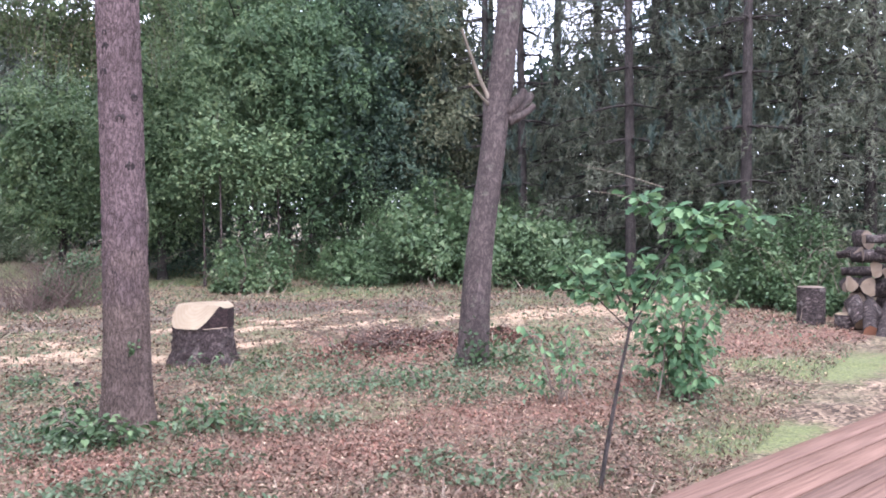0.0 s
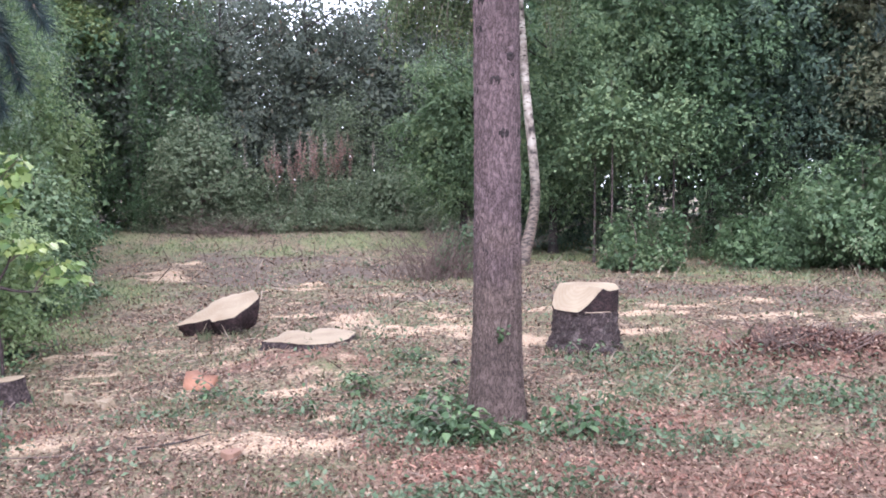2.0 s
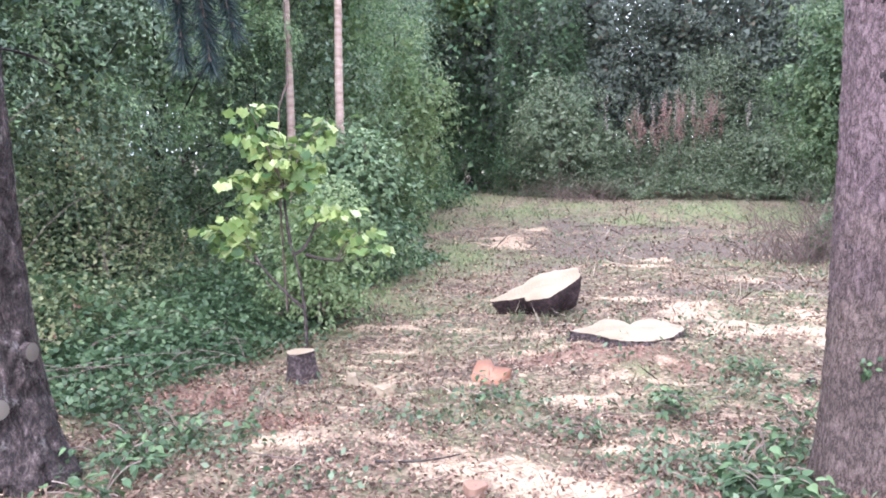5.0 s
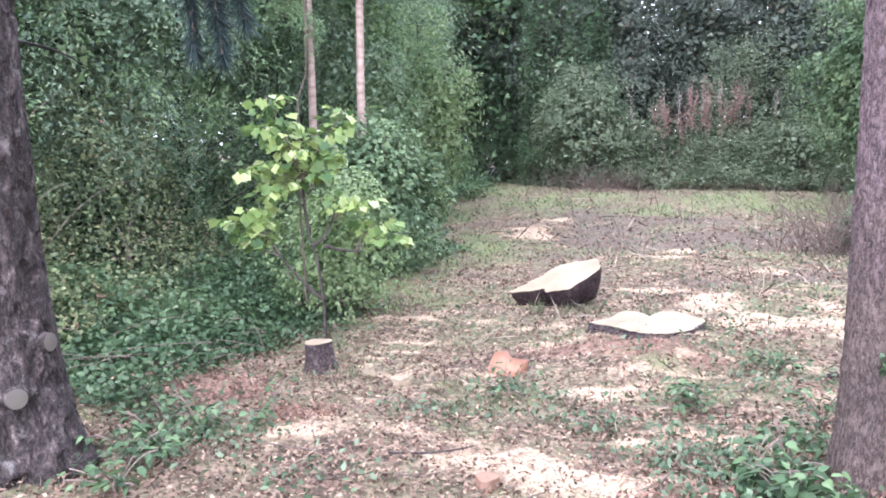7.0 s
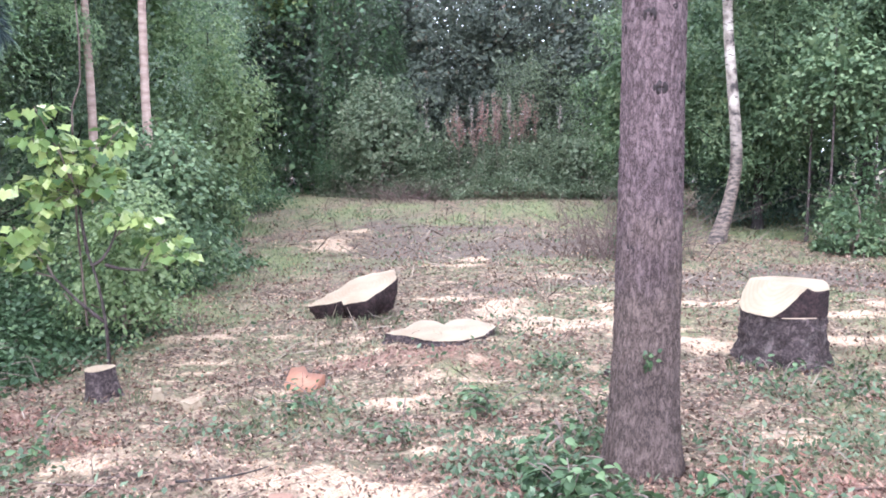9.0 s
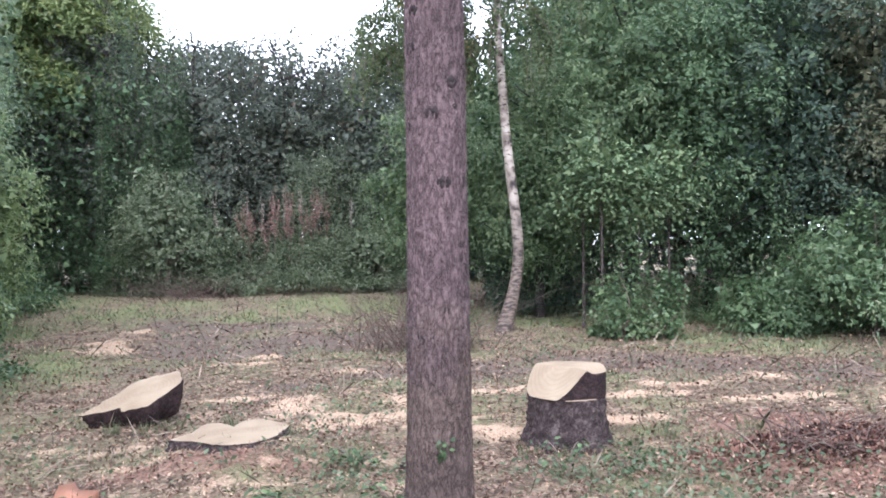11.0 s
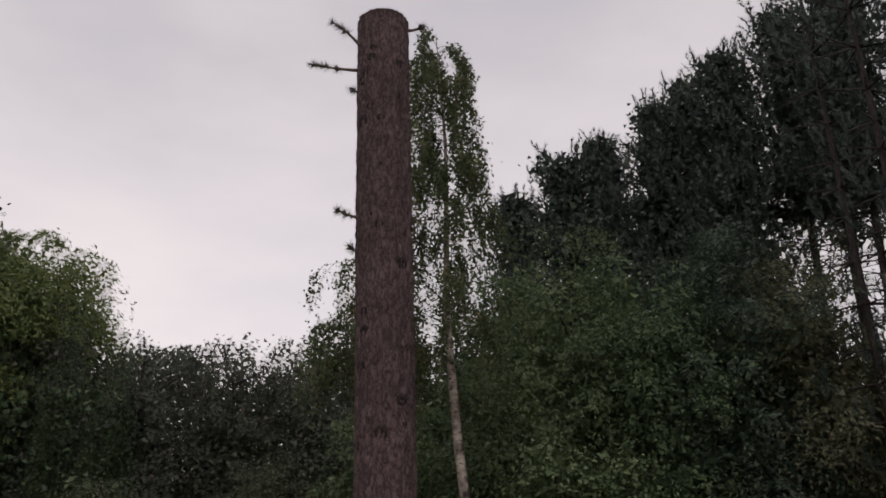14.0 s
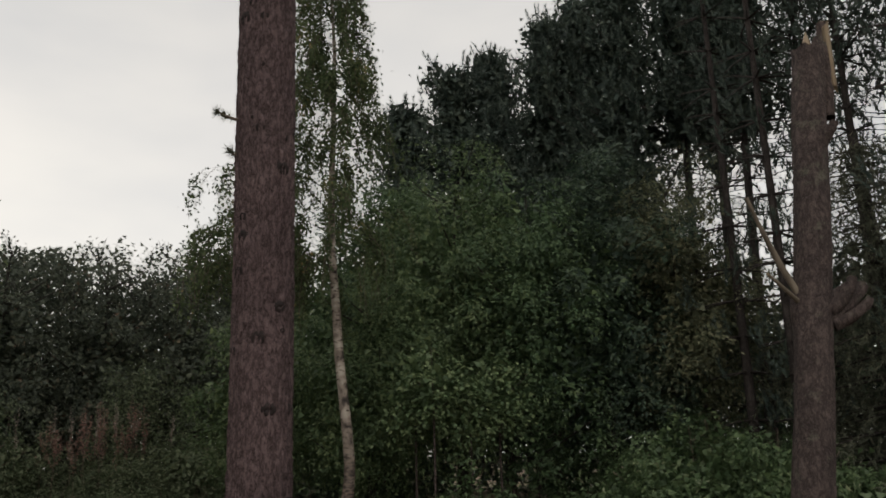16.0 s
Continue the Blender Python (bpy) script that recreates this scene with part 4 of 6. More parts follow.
        part("dead_branch", *tube(curve3(s, (s + e) / 2 + [0, 0, 0.1], e, 7), np.linspace(0.011, 0.003, 7), 4), DARKBARK, ob)


build_near_pine()


# the silver birch in the clearing's far edge
def birch(x, y, height, r0, seed, way, label, fullness=1.0, leaves=15000, first=0.3, leaf=LEAF_LIGHT, width=1.5, size=0.075, lop=0.0, bark=None):
    r = rng_of(seed)
    ob = thing("silver_birch", (x, y, float(ground_z(x, y)) - 0.06), label, "birch tree", "birches")
    w = np.array(way)
    zz = np.linspace(0, height, 60)
    path = np.stack([np.interp(zz, w[:, 2], w[:, 0]), np.interp(zz, w[:, 2], w[:, 1]), zz], 1)
    for k in range(2):
        path[:, k] = np.convolve(np.pad(path[:, k], 1, mode="edge"), np.ones(3) / 3, "valid")
    rad = r0 * (1 - zz / height) ** 0.8 + 0.006 + r0 * 0.75 * np.exp(-zz / 0.35)
    V, F = tube(path, rad, 20)
    part("trunk", V, F, bark or BIRCHBARK, ob, shade=True)
    tw, P = [], []
    for q in range(int(64 * fullness)):
        u = r.random() ** 0.8
        z = height * (first + (0.98 - first) * u)
        a = r.uniform(0, 6.28)
        ln = width * (1.12 - u) ** 0.6 * r.uniform(0.45, 1.1) * (1 - lop * math.cos(a))
        if lop and q < 13:
            z, a, ln = height * r.uniform(0.38, 0.55), 2.87 + r.normal() * 0.25, r.uniform(1.5, 2.7)
        s = np.array([np.interp(z, zz, path[:, k]) for k in range(3)])
        e = s + np.array([math.cos(a) * ln, math.sin(a) * ln, ln * (0.12 if lop and q < 13 else 0.35)])
        p = curve3(s, (s + e) / 2 + [0, 0, 0.25 * ln], e, 6)
        part("branch", *tube(p, np.linspace(0.007, 0.002, 6), 4), DARKBARK, ob)
        for h in range(11 if lop and q < 13 else 5):
            f = r.uniform(0.15 if lop and q < 13 else 0.45, 1.0)
            top = np.array([np.interp(f, np.linspace(0, 1, 6), p[:, k]) for k in range(3)])
            fall = r.uniform(0.4, 1.3)
            end = top + np.array([math.cos(a) * 0.25, math.sin(a) * 0.25, -fall]) + r.normal(size=3) * 0.08
            c = curve3(top, (top + end) / 2 + np.array([math.cos(a), math.sin(a), 0.6]) * 0.18, end, 6)
            tw.append(tube(c, np.linspace(0.005, 0.003, 6), 3))
            m = int(leaves / (64 * fullness * 5))
            f = r.random(m)
            P.append(np.stack([np.interp(f, np.linspace(0, 1, 6), c[:, k]) for k in range(3)], 1) + r.normal(size=(m, 3)) * 0.06)
    part("twig_spray", *joined(tw), TWIG, ob, kind="stuff")
    part("crown", *leaf_quads(np.concatenate(P), size, size * 0.7, r, 0.1, 0.7), leaf, ob)
    return ob


birch(5.18, 14.95, 11.75, 0.10, 21, [(-0.17, 0, 0), (-0.06, 0, 0.35), (0.06, 0, 0.8), (0.15, 0, 1.35), (0.12, 0, 1.9), (0.03, 0, 2.7), (-0.06, 0, 3.5), (-0.11, 0, 4.3), (-0.20, 0, 5.4), (-0.19, 0, 6.8), (-0.15, 0, 9.2), (-0.3, 0, 11.75)],
      "slender silver birch with hanging leafy twigs", 1.5, 34000, 0.34, leaf=LEAF_BIRCH, width=1.35, lop=0.1, size=0.07)
birch(-3.3, 11.6, 10, 0.062, 22, [(0.05, 0, 0), (0, 0, 2.4), (0.02, 0, 5), (0.1, 0, 10)], "young birch with a pinkish brown trunk", 0.7, 7000, 0.45, bark=PINKBIRCH)
birch(-4.12, 11.85, 9.5, 0.062, 23, [(0, 0, 0), (0, 0, 2.4), (-0.05, 0, 5), (-0.1, 0, 9.5)], "young birch with a pinkish brown trunk", 0.7, 7000, 0.45, bark=PINKBIRCH)

# broadleaf trees behind the clearing
broadleaf("ash_tree", -6.1, 30.5, 12.6, 0.25, 7.3, (4.5, 3.6, 5.3), LEAF_ASH, GREYBARK, "tall full ash tree with feathery green crown", 31, 210, 84000, 0.21, 0.72, droop=0.15, up=1.0, fine=True, shell=0.5)
broadleaf("ash_tree", -14.0, 31.0, 11.4, 0.25, 6.9, (3.9, 3.5, 4.2), LEAF_ASH, GREYBARK, "tall full ash tree with feathery green crown", 32, 190, 15000, 0.2, 0.6, droop=0.3, up=0.9, fine=True)
for k, (x, y, h) in enumerate(((-3.4, 27.5, 8.9), (-1.0, 27.0, 8.3), (1.6, 27.5, 8.4), (4.2, 27.0, 8.2), (6.8, 27.5, 8.4), (-6.0, 28.0, 8.2))):
    broadleaf("hawthorn", x, y, h * 0.96, 0.14, h * 0.5, (2.3, 1.8, h * 0.46), LEAF_HEDGE, DARKBARK, "dark twiggy hawthorn turning brown at its tips", 40 + k, 190, 17000, 0.12, 0.34, fine=True, spiky=True, group="hawthorns behind the clearing", share=0.25, shell=0.25)
for k, (az, d, h, rx, mat, size) in enumerate(((24.5, 18.5, 8.3, 2.1, LEAF_LIGHT, 0.12), (18.5, 17.5, 5.4, 1.6, LEAF_LIGHT, 0.11), (29.5, 18.0, 7.9, 2.0, LEAF_MID, 0.12), (34.5, 18.5, 8.2, 2.2, LEAF_DARK, 0.12), (39.0, 19.0, 8.0, 2.1, LEAF_EDGE, 0.12), (20.5, 21.0, 9.2, 1.9, LEAF_MID, 0.13), (12.0, 19.5, 4.8, 1.5, LEAF_LIGHT, 0.11), (16.4, 21.0, 7.5, 1.35, LEAF_MID, 0.12))):
    x, y = polar(az, d)
    broadleaf("field_maple" if mat is LEAF_LIGHT else "wild_cherry", x, y, h, 0.09, h * 0.57, (rx, rx, h * 0.45), mat, DARKBARK,
              "light green maple at the woodland edge" if mat is LEAF_LIGHT else "dense dark green cherry at the woodland edge", 60 + k, 170, 27000, size * 0.9, 0.40, fine=True, shell=0.35, up=1.3, group="trees at the woodland edge")

# pines at the back, rising to one side
for k, (az, d, h) in enumerate(((21.6, 27, 12.8), (24.6, 26, 13.8), (27.6, 26, 14.7), (30.8, 25, 14.9), (33.8, 26, 16.2), (37.0, 24, 16.0), (40.5, 24, 17.2), (44.0, 23, 17.2), (47.5, 22, 15.6), (51, 21, 16.0), (55, 22, 16.5), (60, 20, 15.5), (66, 20, 15), (42.5, 29, 18.5))):
    x, y = polar(az, d)
    pine("corsican_pine", x, y, h, 100 + k, 0.2 if az < 40 else 0.58 if az < 45 else 0.64 if az < 54 else 0.45, 3.1 if az < 40 else 2.4, shoots=4.4 if az < 41 else 3.0, fill=80 if az < 40 else 55 if az < 45 else 30 if az < 49 else 14)
# bare stems at the edge of the stand
for k, (az, d, h) in enumerate(((43.1, 17.5, 14), (45.9, 16.8, 14), (54.5, 14.6, 13), (63.2, 13.4, 13))):
    x, y = polar(az, d)
    pine("corsican_pine", x, y, h, 150 + k, 0.78, 1.5, 0.11, "bare-stemmed pine with dead lower branches", 0.8, shoots=2.0, fill=8)
# soft drooping conifers in front of the stand
for k, (az, d, h) in enumerate(((47.5, 18.5, 5.0), (52.0, 17.0, 7.5), (57, 16.0, 10), (61.5, 15.5, 10.5), (66, 14.8, 10), (71, 14.5, 10))):
    x, y = polar(az, d)
    pine("larch", x, y, h, 130 + k, 0.1, 2.0, 0.13, "grey-green larch with drooping feathery branches", 0.42, 7, 0.16, NEEDLE_SOFT, "larches", -0.3, 0.010, 4.2, 64)

# trees on the shaded side
for k, (az, d, h, rx, mat) in enumerate(((-21.5, 15.5, 8.5, 2.0, LEAF_WOOD), (-23, 18.5, 9, 2.4, LEAF_WOOD), (-27, 14, 8.0, 2.4, LEAF_WOODDARK), (-33, 12.5, 7.5, 2.3, LEAF_WOOD), (-39, 11.5, 7, 2.3, LEAF_WOODDARK), (-46, 10.5, 7, 2.3, LEAF_WOOD),
                                         (-24, 23, 10, 3, LEAF_WOODDARK), (-31, 20, 10, 3, LEAF_WOODDARK), (-38, 18, 10, 3, LEAF_WOOD), (-19.0, 22, 8.0, 2.0, LEAF_WOODDARK), (-17.3, 17.0, 4.2, 1.2, LEAF_SPRAY), (-52, 9.5, 7, 2.4, LEAF_WOODDARK))):
    x, y = polar(az, d)
    broadleaf("hazel_tree", x, y, h, 0.09, h * 0.52, (rx, rx, h * 0.52), mat, DARKBARK, "leafy hazel tree in the shaded wood" if mat is LEAF_WOOD else "dark leafy tree in the shaded wood", 160 + k, 130, 38000 if d < 17 else 13000, 0.066 if d < 17 else 0.11, 0.38, fine=True, shell=0.3, up=0.7, group="trees of the shaded wood")


# ---- thickets ----
def thicket(name, line, height, depth, leaf, label, seed, leaves, size=0.075, stems=36, category="bush", rough=0.85, tris=False):
    """A bank of leafy growth along a line of (x, y): low in front, higher behind, with a broken top."""
    r = rng_of(seed)
    L = np.asarray(line, float)
    seg = np.concatenate([[0], np.cumsum(np.linalg.norm(np.diff(L, axis=0), axis=1))])
    ob = thing(name, (L[0, 0], L[0, 1], 0), label, category)
    T = np.gradient(L, axis=0)
    s = r.random(leaves) * seg[-1]
    px, py = np.interp(s, seg, L[:, 0]), np.interp(s, seg, L[:, 1])
    tx, ty = np.interp(s, seg, T[:, 0]), np.interp(s, seg, T[:, 1])
    ln = np.maximum(np.hypot(tx, ty), 1e-6)
    nx, ny = -ty / ln, tx / ln
    u = r.random(leaves) ** 0.8
    X, Y = px + nx * u * depth, py + ny * u * depth
    bump = fbm(X, Y, 0.75, seed, 3)
    fine = fbm(X, Y, 2.6, seed + 3, 2)
    top = height * (0.16 + 0.95 * smooth(0, 0.9, u)) * (1 - rough + rough * 2.1 * smooth(0.2, 0.8, bump)) * (0.6 + 0.8 * fine)
    Z = ground_z(X, Y) + top * np.maximum(1 - np.abs(r.normal(size=leaves)) * 0.35, 0.02)
    P = np.stack([X, Y, Z], 1) + r.normal(size=(leaves, 3)) * 0.05 - np.array([L[0, 0], L[0, 1], 0])
    V, F = leaf_quads(P, size, size * 0.72, r, 0.9, 0.2)
    if tris:
        V = V.reshape(-1, 4, 3)[:, [0, 1, 2]].reshape(-1, 3)
        F = np.arange(len(V)).reshape(-1, 3)
    part("foliage", V, F, leaf, ob, kind="stuff")
    for q in range(stems):
        i = r.integers(0, leaves)
        a = P[i].copy(); a[2] = ground_z(X[i], Y[i]) - 0.02
        b = P[r.integers(0, leaves)]
        b = a + (P[i] - a) + np.append(r.normal(size=2) * 0.5, 0.25 * height)
        part("cane", *tube(curve3(a, (a + b) / 2 + np.array([0, 0, height * 0.35]), b, 7), np.linspace(0.006, 0.002, 7), 4), TWIG, ob)
    return ob


thicket("bramble_bank", [(5.6, 22.2), (3.0, 22.6), (0.5, 23.2), (-2.0, 24.0), (-3.6, 24.6)][::-1], 1.95, 2.8, LEAF_GREY, "grey-green bramble bank along the far side of the clearing", 201, 60000, 0.10, 60, tris=True)
thicket("willow_scrub", [(-8.0, 25.8), (-3.0, 25.2)], 3.2, 2.2, LEAF_MID, "tall green scrub under the ash trees", 213, 20000, 0.10, tris=True)
thicket("willow_scrub", [(-3.4, 24.2), (0.2, 24.6)], 3.6, 2.2, LEAF_MID, "tall green scrub behind the brambles", 202, 26000, 0.095, tris=True)
thicket("bramble_bank", [(8.7, 15.6), (10.0, 14.4), (11.4, 12.9), (13.0, 11.4)], 1.35, 3.0, LEAF_BRAMBLE, "bright green bramble bank under the trees", 203, 36000, 0.09, 60, tris=True)
thicket("bramble_bank", [(9.2, 14.2), (10.0, 13.2), (10.9, 11.9), (11.8, 10.6), (12.6, 9.2)], 1.3, 2.4, LEAF_BRAMBLE, "bright green bramble cover at the edge of the trees", 214, 22000, 0.085, 50, tris=True)
thicket("bramble_bank", [(13.0, 11.4), (12.8, 9.4), (11.9, 7.4), (11.4, 5.6)], 0.9, 2.6, LEAF_BRAMBLE, "low bramble cover under the pines", 204, 28000, 0.095, tris=True)
thicket("holly_bush", [(11.6, 6.4), (11.4, 5.4), (11.2, 4.5)], 2.1, 1.4, LEAF_BRAMBLE, "dark glossy evergreen bush beside the log pile", 205, 14000, 0.085)
thicket("bramble_bank", [(-2.0, 12.8), (-2.1, 11.0), (-2.3, 9.4), (-2.5, 8.0), (-2.9, 7.0), (-3.5, 6.0), (-3.7, 4.6), (-3.5, 3.4)][::-1], 0.72, 4.5, LEAF_BRAMBLE, "shaded bank of bramble and ivy beside the clearing", 206, 44000, 0.078, 60)
thicket("ivy_cover", [(-2.1, 8.4), (-2.15, 7.4), (-2.3, 6.6), (-2.45, 5.7), (-2.4, 5.0)][::-1], 0.38, 1.6, LEAF_IVY, "low ivy and bramble leaves spreading over the ground", 207, 14000, 0.06, 40)
thicket("bracken_patch", [(-3.5, 5.4), (-3.9, 7.6), (-4.6, 10.5)], 1.9, 2.0, LEAF_OLIVE, "yellowing olive bracken in the shaded wood", 211, 20000, 0.055)
thicket("bracken_patch", [(-6.0, 4.0), (-6.6, 8.0), (-6.2, 12.0)], 2.5, 2.2, LEAF_OLIVE, "tall brownish undergrowth deep in the wood", 212, 20000, 0.07)
thicket("undergrowth", [(-3.2, 21.0), (-4.2, 17.5), (-3.4, 14.6), (-2.4, 13.0)][::-1], 1.6, 3.0, LEAF_MID, "leafy undergrowth at the foot of the hazels", 208, 26000, 0.085)
thicket("undergrowth", [(5.4, 17.4), (7.0, 17.0), (8.0, 16.6)], 1.3, 2.4, LEAF_DARK, "dark leafy undergrowth below the edge trees", 215, 13000, 0.09, 30, tris=True)
thicket("scrub", [(3.0, 13.4), (3.9, 13.1)], 0.8, 1.0, LEAF_MID, "small green scrub among dead twigs", 209, 2500, 0.06)
thicket("scrub", [(6.2, 13.9), (7.5, 13.2)], 1.0, 0.9, LEAF_BRAMBLE, "bright leafy scrub beside the birch", 210, 3800, 0.085)


def twig_heap(name, x, y, wide, high, count, label, seed, mat):
    r = rng_of(seed)
    st = []
    for q in range(count):
        a = np.array([r.normal() * wide * 0.3, r.normal() * wide * 0.22, 0])
        b = a + np.array([r.normal() * wide * 0.45, r.normal() * wide * 0.3, high * r.uniform(0.3, 1.15)])
        st.append(tube(curve3(a, (a + b) / 2 + r.normal(size=3) * 0.12 + [0, 0, 0.1], b, 6), np.linspace(0.007, 0.002, 6), 3))
    ob = thing(name, (x, y, float(ground_z(x, y)) - 0.02), label, "dead brush")
    for V, F in st[:40]:
        part("twig", V, F, mat, ob)
    part("brushwood", *joined(st[40:]), mat, ob, kind="stuff")
    return ob


twig_heap("dead_brush", 3.2, 13.4, 1.45, 0.95, 240, "heap of dead reddish twigs beside the birch", 220, DEADTWIG)
twig_heap("dead_brush", -0.9, 22.9, 2.0, 0.7, 120, "low dead brushwood in front of the brambles", 221, DEADTWIG)
twig_heap("dead_brush", 4.9, 6.1, 0.8, 0.22, 90, "low heap of brown brash and dead leaves", 222, DEADTWIG)


# rust coloured docks and pale seed heads above the far brambles
def spire(x, y, h, seed, mat, label, fat=0.09):
    r = rng_of(seed)
    ob = thing("dock_stalk", (x, y, float(ground_z(x, y))), label, "plant", "tall seed stalks")
    lean = r.normal(size=2) * 0.1
    p = curve3((0, 0, 0), (lean[0] * 0.3, lean[1] * 0.3, h * 0.5), (lean[0], lean[1], h), 6)
    part("stem", *tube(p, np.linspace(0.006, 0.002, 6), 4), TWIG, ob)
    n_side = 7 if fat > 0.05 else 3
    twigs, P = [], []
    for q in range(n_side):
        f0 = r.uniform(0.5, 0.8)
        a0 = np.array([np.interp(f0, np.linspace(0, 1, 6), p[:, k]) for k in range(3)])
        an = r.uniform(0, 6.28)
        up_ = h * r.uniform(0.12, 0.36)
        c = curve3(a0, a0 + np.array([math.cos(an) * fat * 1.6, math.sin(an) * fat * 1.6, up_ * 0.4]), a0 + np.array([math.cos(an) * fat * 1.9, math.sin(an) * fat * 1.9, up_]), 6)
        twigs.append(tube(c, np.linspace(0.004, 0.002, 6), 3))
        f = r.uniform(0.2, 1.0, 26)
        P.append(np.stack([np.interp(f, np.linspace(0, 1, 6), c[:, k]) for k in range(3)], 1))
    f = r.uniform(0.7, 1.0, 30)
    P.append(np.stack([np.interp(f, np.linspace(0, 1, 6), p[:, k]) for k in range(3)], 1))
    P = np.concatenate(P)
    P = P + r.normal(size=P.shape) * 0.018
    part("side_spray", *joined(twigs), TWIG, ob, kind="stuff")
    part("seed_head", *leaf_quads(P, 0.05, 0.026, r, 0.2, 0), mat, ob, kind="stuff")


rr = rng_of(230)
for k in range(15):
    spire(1.62 + rr.normal() * 0.62, 24.3 + rr.normal() * 0.35, 2.6 + rr.uniform(-0.55, 0.35), 231 + k, LEAF_RUST, "tall dry dock with rust brown seed head", 0.085)
for k, x in enumerate((-0.25, 0.45, 1.0, 1.5, 2.0, 2.4, 3.3)):
    spire(x, 24.5 + rr.normal() * 0.2, 2.75 + rr.uniform(-0.25, 0.2), 261 + k, LEAF_PALE, "tall pale dry seed stalk", 0.022)


broadleaf("hazel_shrub", -2.75, 10.4, 2.3, 0.025, 1.15, (0.9, 1.1, 1.1), LEAF_LIGHT, TWIG, "rounded green shrub at the edge of the clearing", 280, 48, 7000, 0.07, 0.30, up=0.8, cat="bush")
for k, (x, y, h, w) in enumerate(((9.8, 13.9, 1.3, 1.1), (10.6, 12.6, 2.3, 1.5), (11.5, 11.5, 2.2, 1.4), (12.3, 10.3, 1.4, 1.2))):
    broadleaf("bramble_mound", x, y, h, 0.02, h * 0.45, (w, w, h * 0.55), LEAF_BRAMBLE, TWIG, "arching green bramble mound at the edge of the trees", 285 + k, int(26 * w * w), 7500, 0.095, 0.34, up=0.9, droop=0.4, cat="bush", fine=True, group="bramble mounds")
broadleaf("sallow_bush", -1.6, 24.3, 3.7, 0.05, 1.9, (1.6, 1.0, 1.8), LEAF_GREY, TWIG, "tall grey-green bush among the far brambles", 283, 70, 9000, 0.10, 0.36, up=1.0, cat="bush", fine=True)
broadleaf("sallow_bush", 3.9, 23.6, 2.3, 0.04, 1.1, (1.1, 0.8, 1.1), LEAF_GREY, TWIG, "low grey-green bush among the far brambles", 284, 50, 5000, 0.10, 0.32, up=1.0, cat="bush", fine=True)
broadleaf("hazel_shrub", -2.3, 8.2, 1.35, 0.02, 0.75, (0.65, 0.6, 0.75), LEAF_SPRAY, TWIG, "leafy green shrub under the maple sapling", 281, 45, 5000, 0.05, 0.22, up=0.8, cat="bush")
broadleaf("hazel_shrub", 6.6, 13.6, 1.25, 0.02, 0.62, (0.45, 0.4, 0.6), LEAF_LIGHT, TWIG, "small bright green shrub beside the birch", 282, 13, 800, 0.08, 0.26, up=1.0, cat="bush", shell=0.7)


for k, (az, d, h) in enumerate(((21.4, 15.6, 3.4), (22.6, 15.2, 3.8), (25.0, 15.8, 3.2), (27.0, 16.2, 3.6))):
    x, y = polar(az, d)
    broadleaf("young_tree", x, y, h, 0.03, h * 0.8, (0.6, 0.6, 0.7), LEAF_LIGHT, GREYBARK, "thin pale young tree at the woodland edge", 290 + k, 30, 1400, 0.09, 0.3, up=1.2, group="young trees at the woodland edge")


# far woods that close the view
def far_woods(seed, az0, az1, d, high, count, mat, label, size=0.34):
    r = rng_of(seed)
    az = np.radians(r.uniform(az0, az1, count)); dist = d + r.normal(size=count) * 1.6
    X, Y = 0.95 + dist * np.sin(az), 0.72 + dist * np.cos(az)
    top = high * (0.75 + 0.5 * fbm(X, Y, 0.35, seed, 3))
    Z = ground_z(X, Y) + top * r.random(count) ** 0.75
    P = np.stack([X, Y, Z], 1)
    return solid("far_woods", *leaf_tris(P, size * 1.35, size, r, 0.6, 0.2), mat, (0, 0, 0), label, "woods", kind="stuff")


far_woods(301, -75, -15, 34, 12, 32000, LEAF_WOODDARK, "dark woods closing the shaded side")
far_woods(302, 9, 48, 33, 4.6, 17000, LEAF_DARK, "dark low woods behind the pine stand")
far_woods(303, 54, 110, 27, 16, 52000, LEAF_DARK, "dark woods behind the larches", 0.30)


far_woods(308, -27, 20, 36, 4.6, 20000, LEAF_DARK, "dark low woods far behind the brambles", 0.3)
far_woods(305, 38, 60, 28, 5.5, 6000, LEAF_DARK, "dark low woods behind the pine trunks")
far_woods(306, -78, -15, 26, 9.0, 42000, LEAF_WOODDARK, "dark undergrowth deep in the shaded wood", 0.27)
far_woods(307, -20, -5, 28.5, 5.5, 11000, LEAF_MID, "leafy scrub under the ash trees", 0.2)
far_woods(304, -12, 14, 31, 7.9, 80000, LEAF_HEDGE, "dark low hedge behind the hawthorns", 0.165)
far_woods(309, 46, 82, 24, 6.0, 15000, LEAF_DARK, "dark undergrowth behind the larches", 0.3)


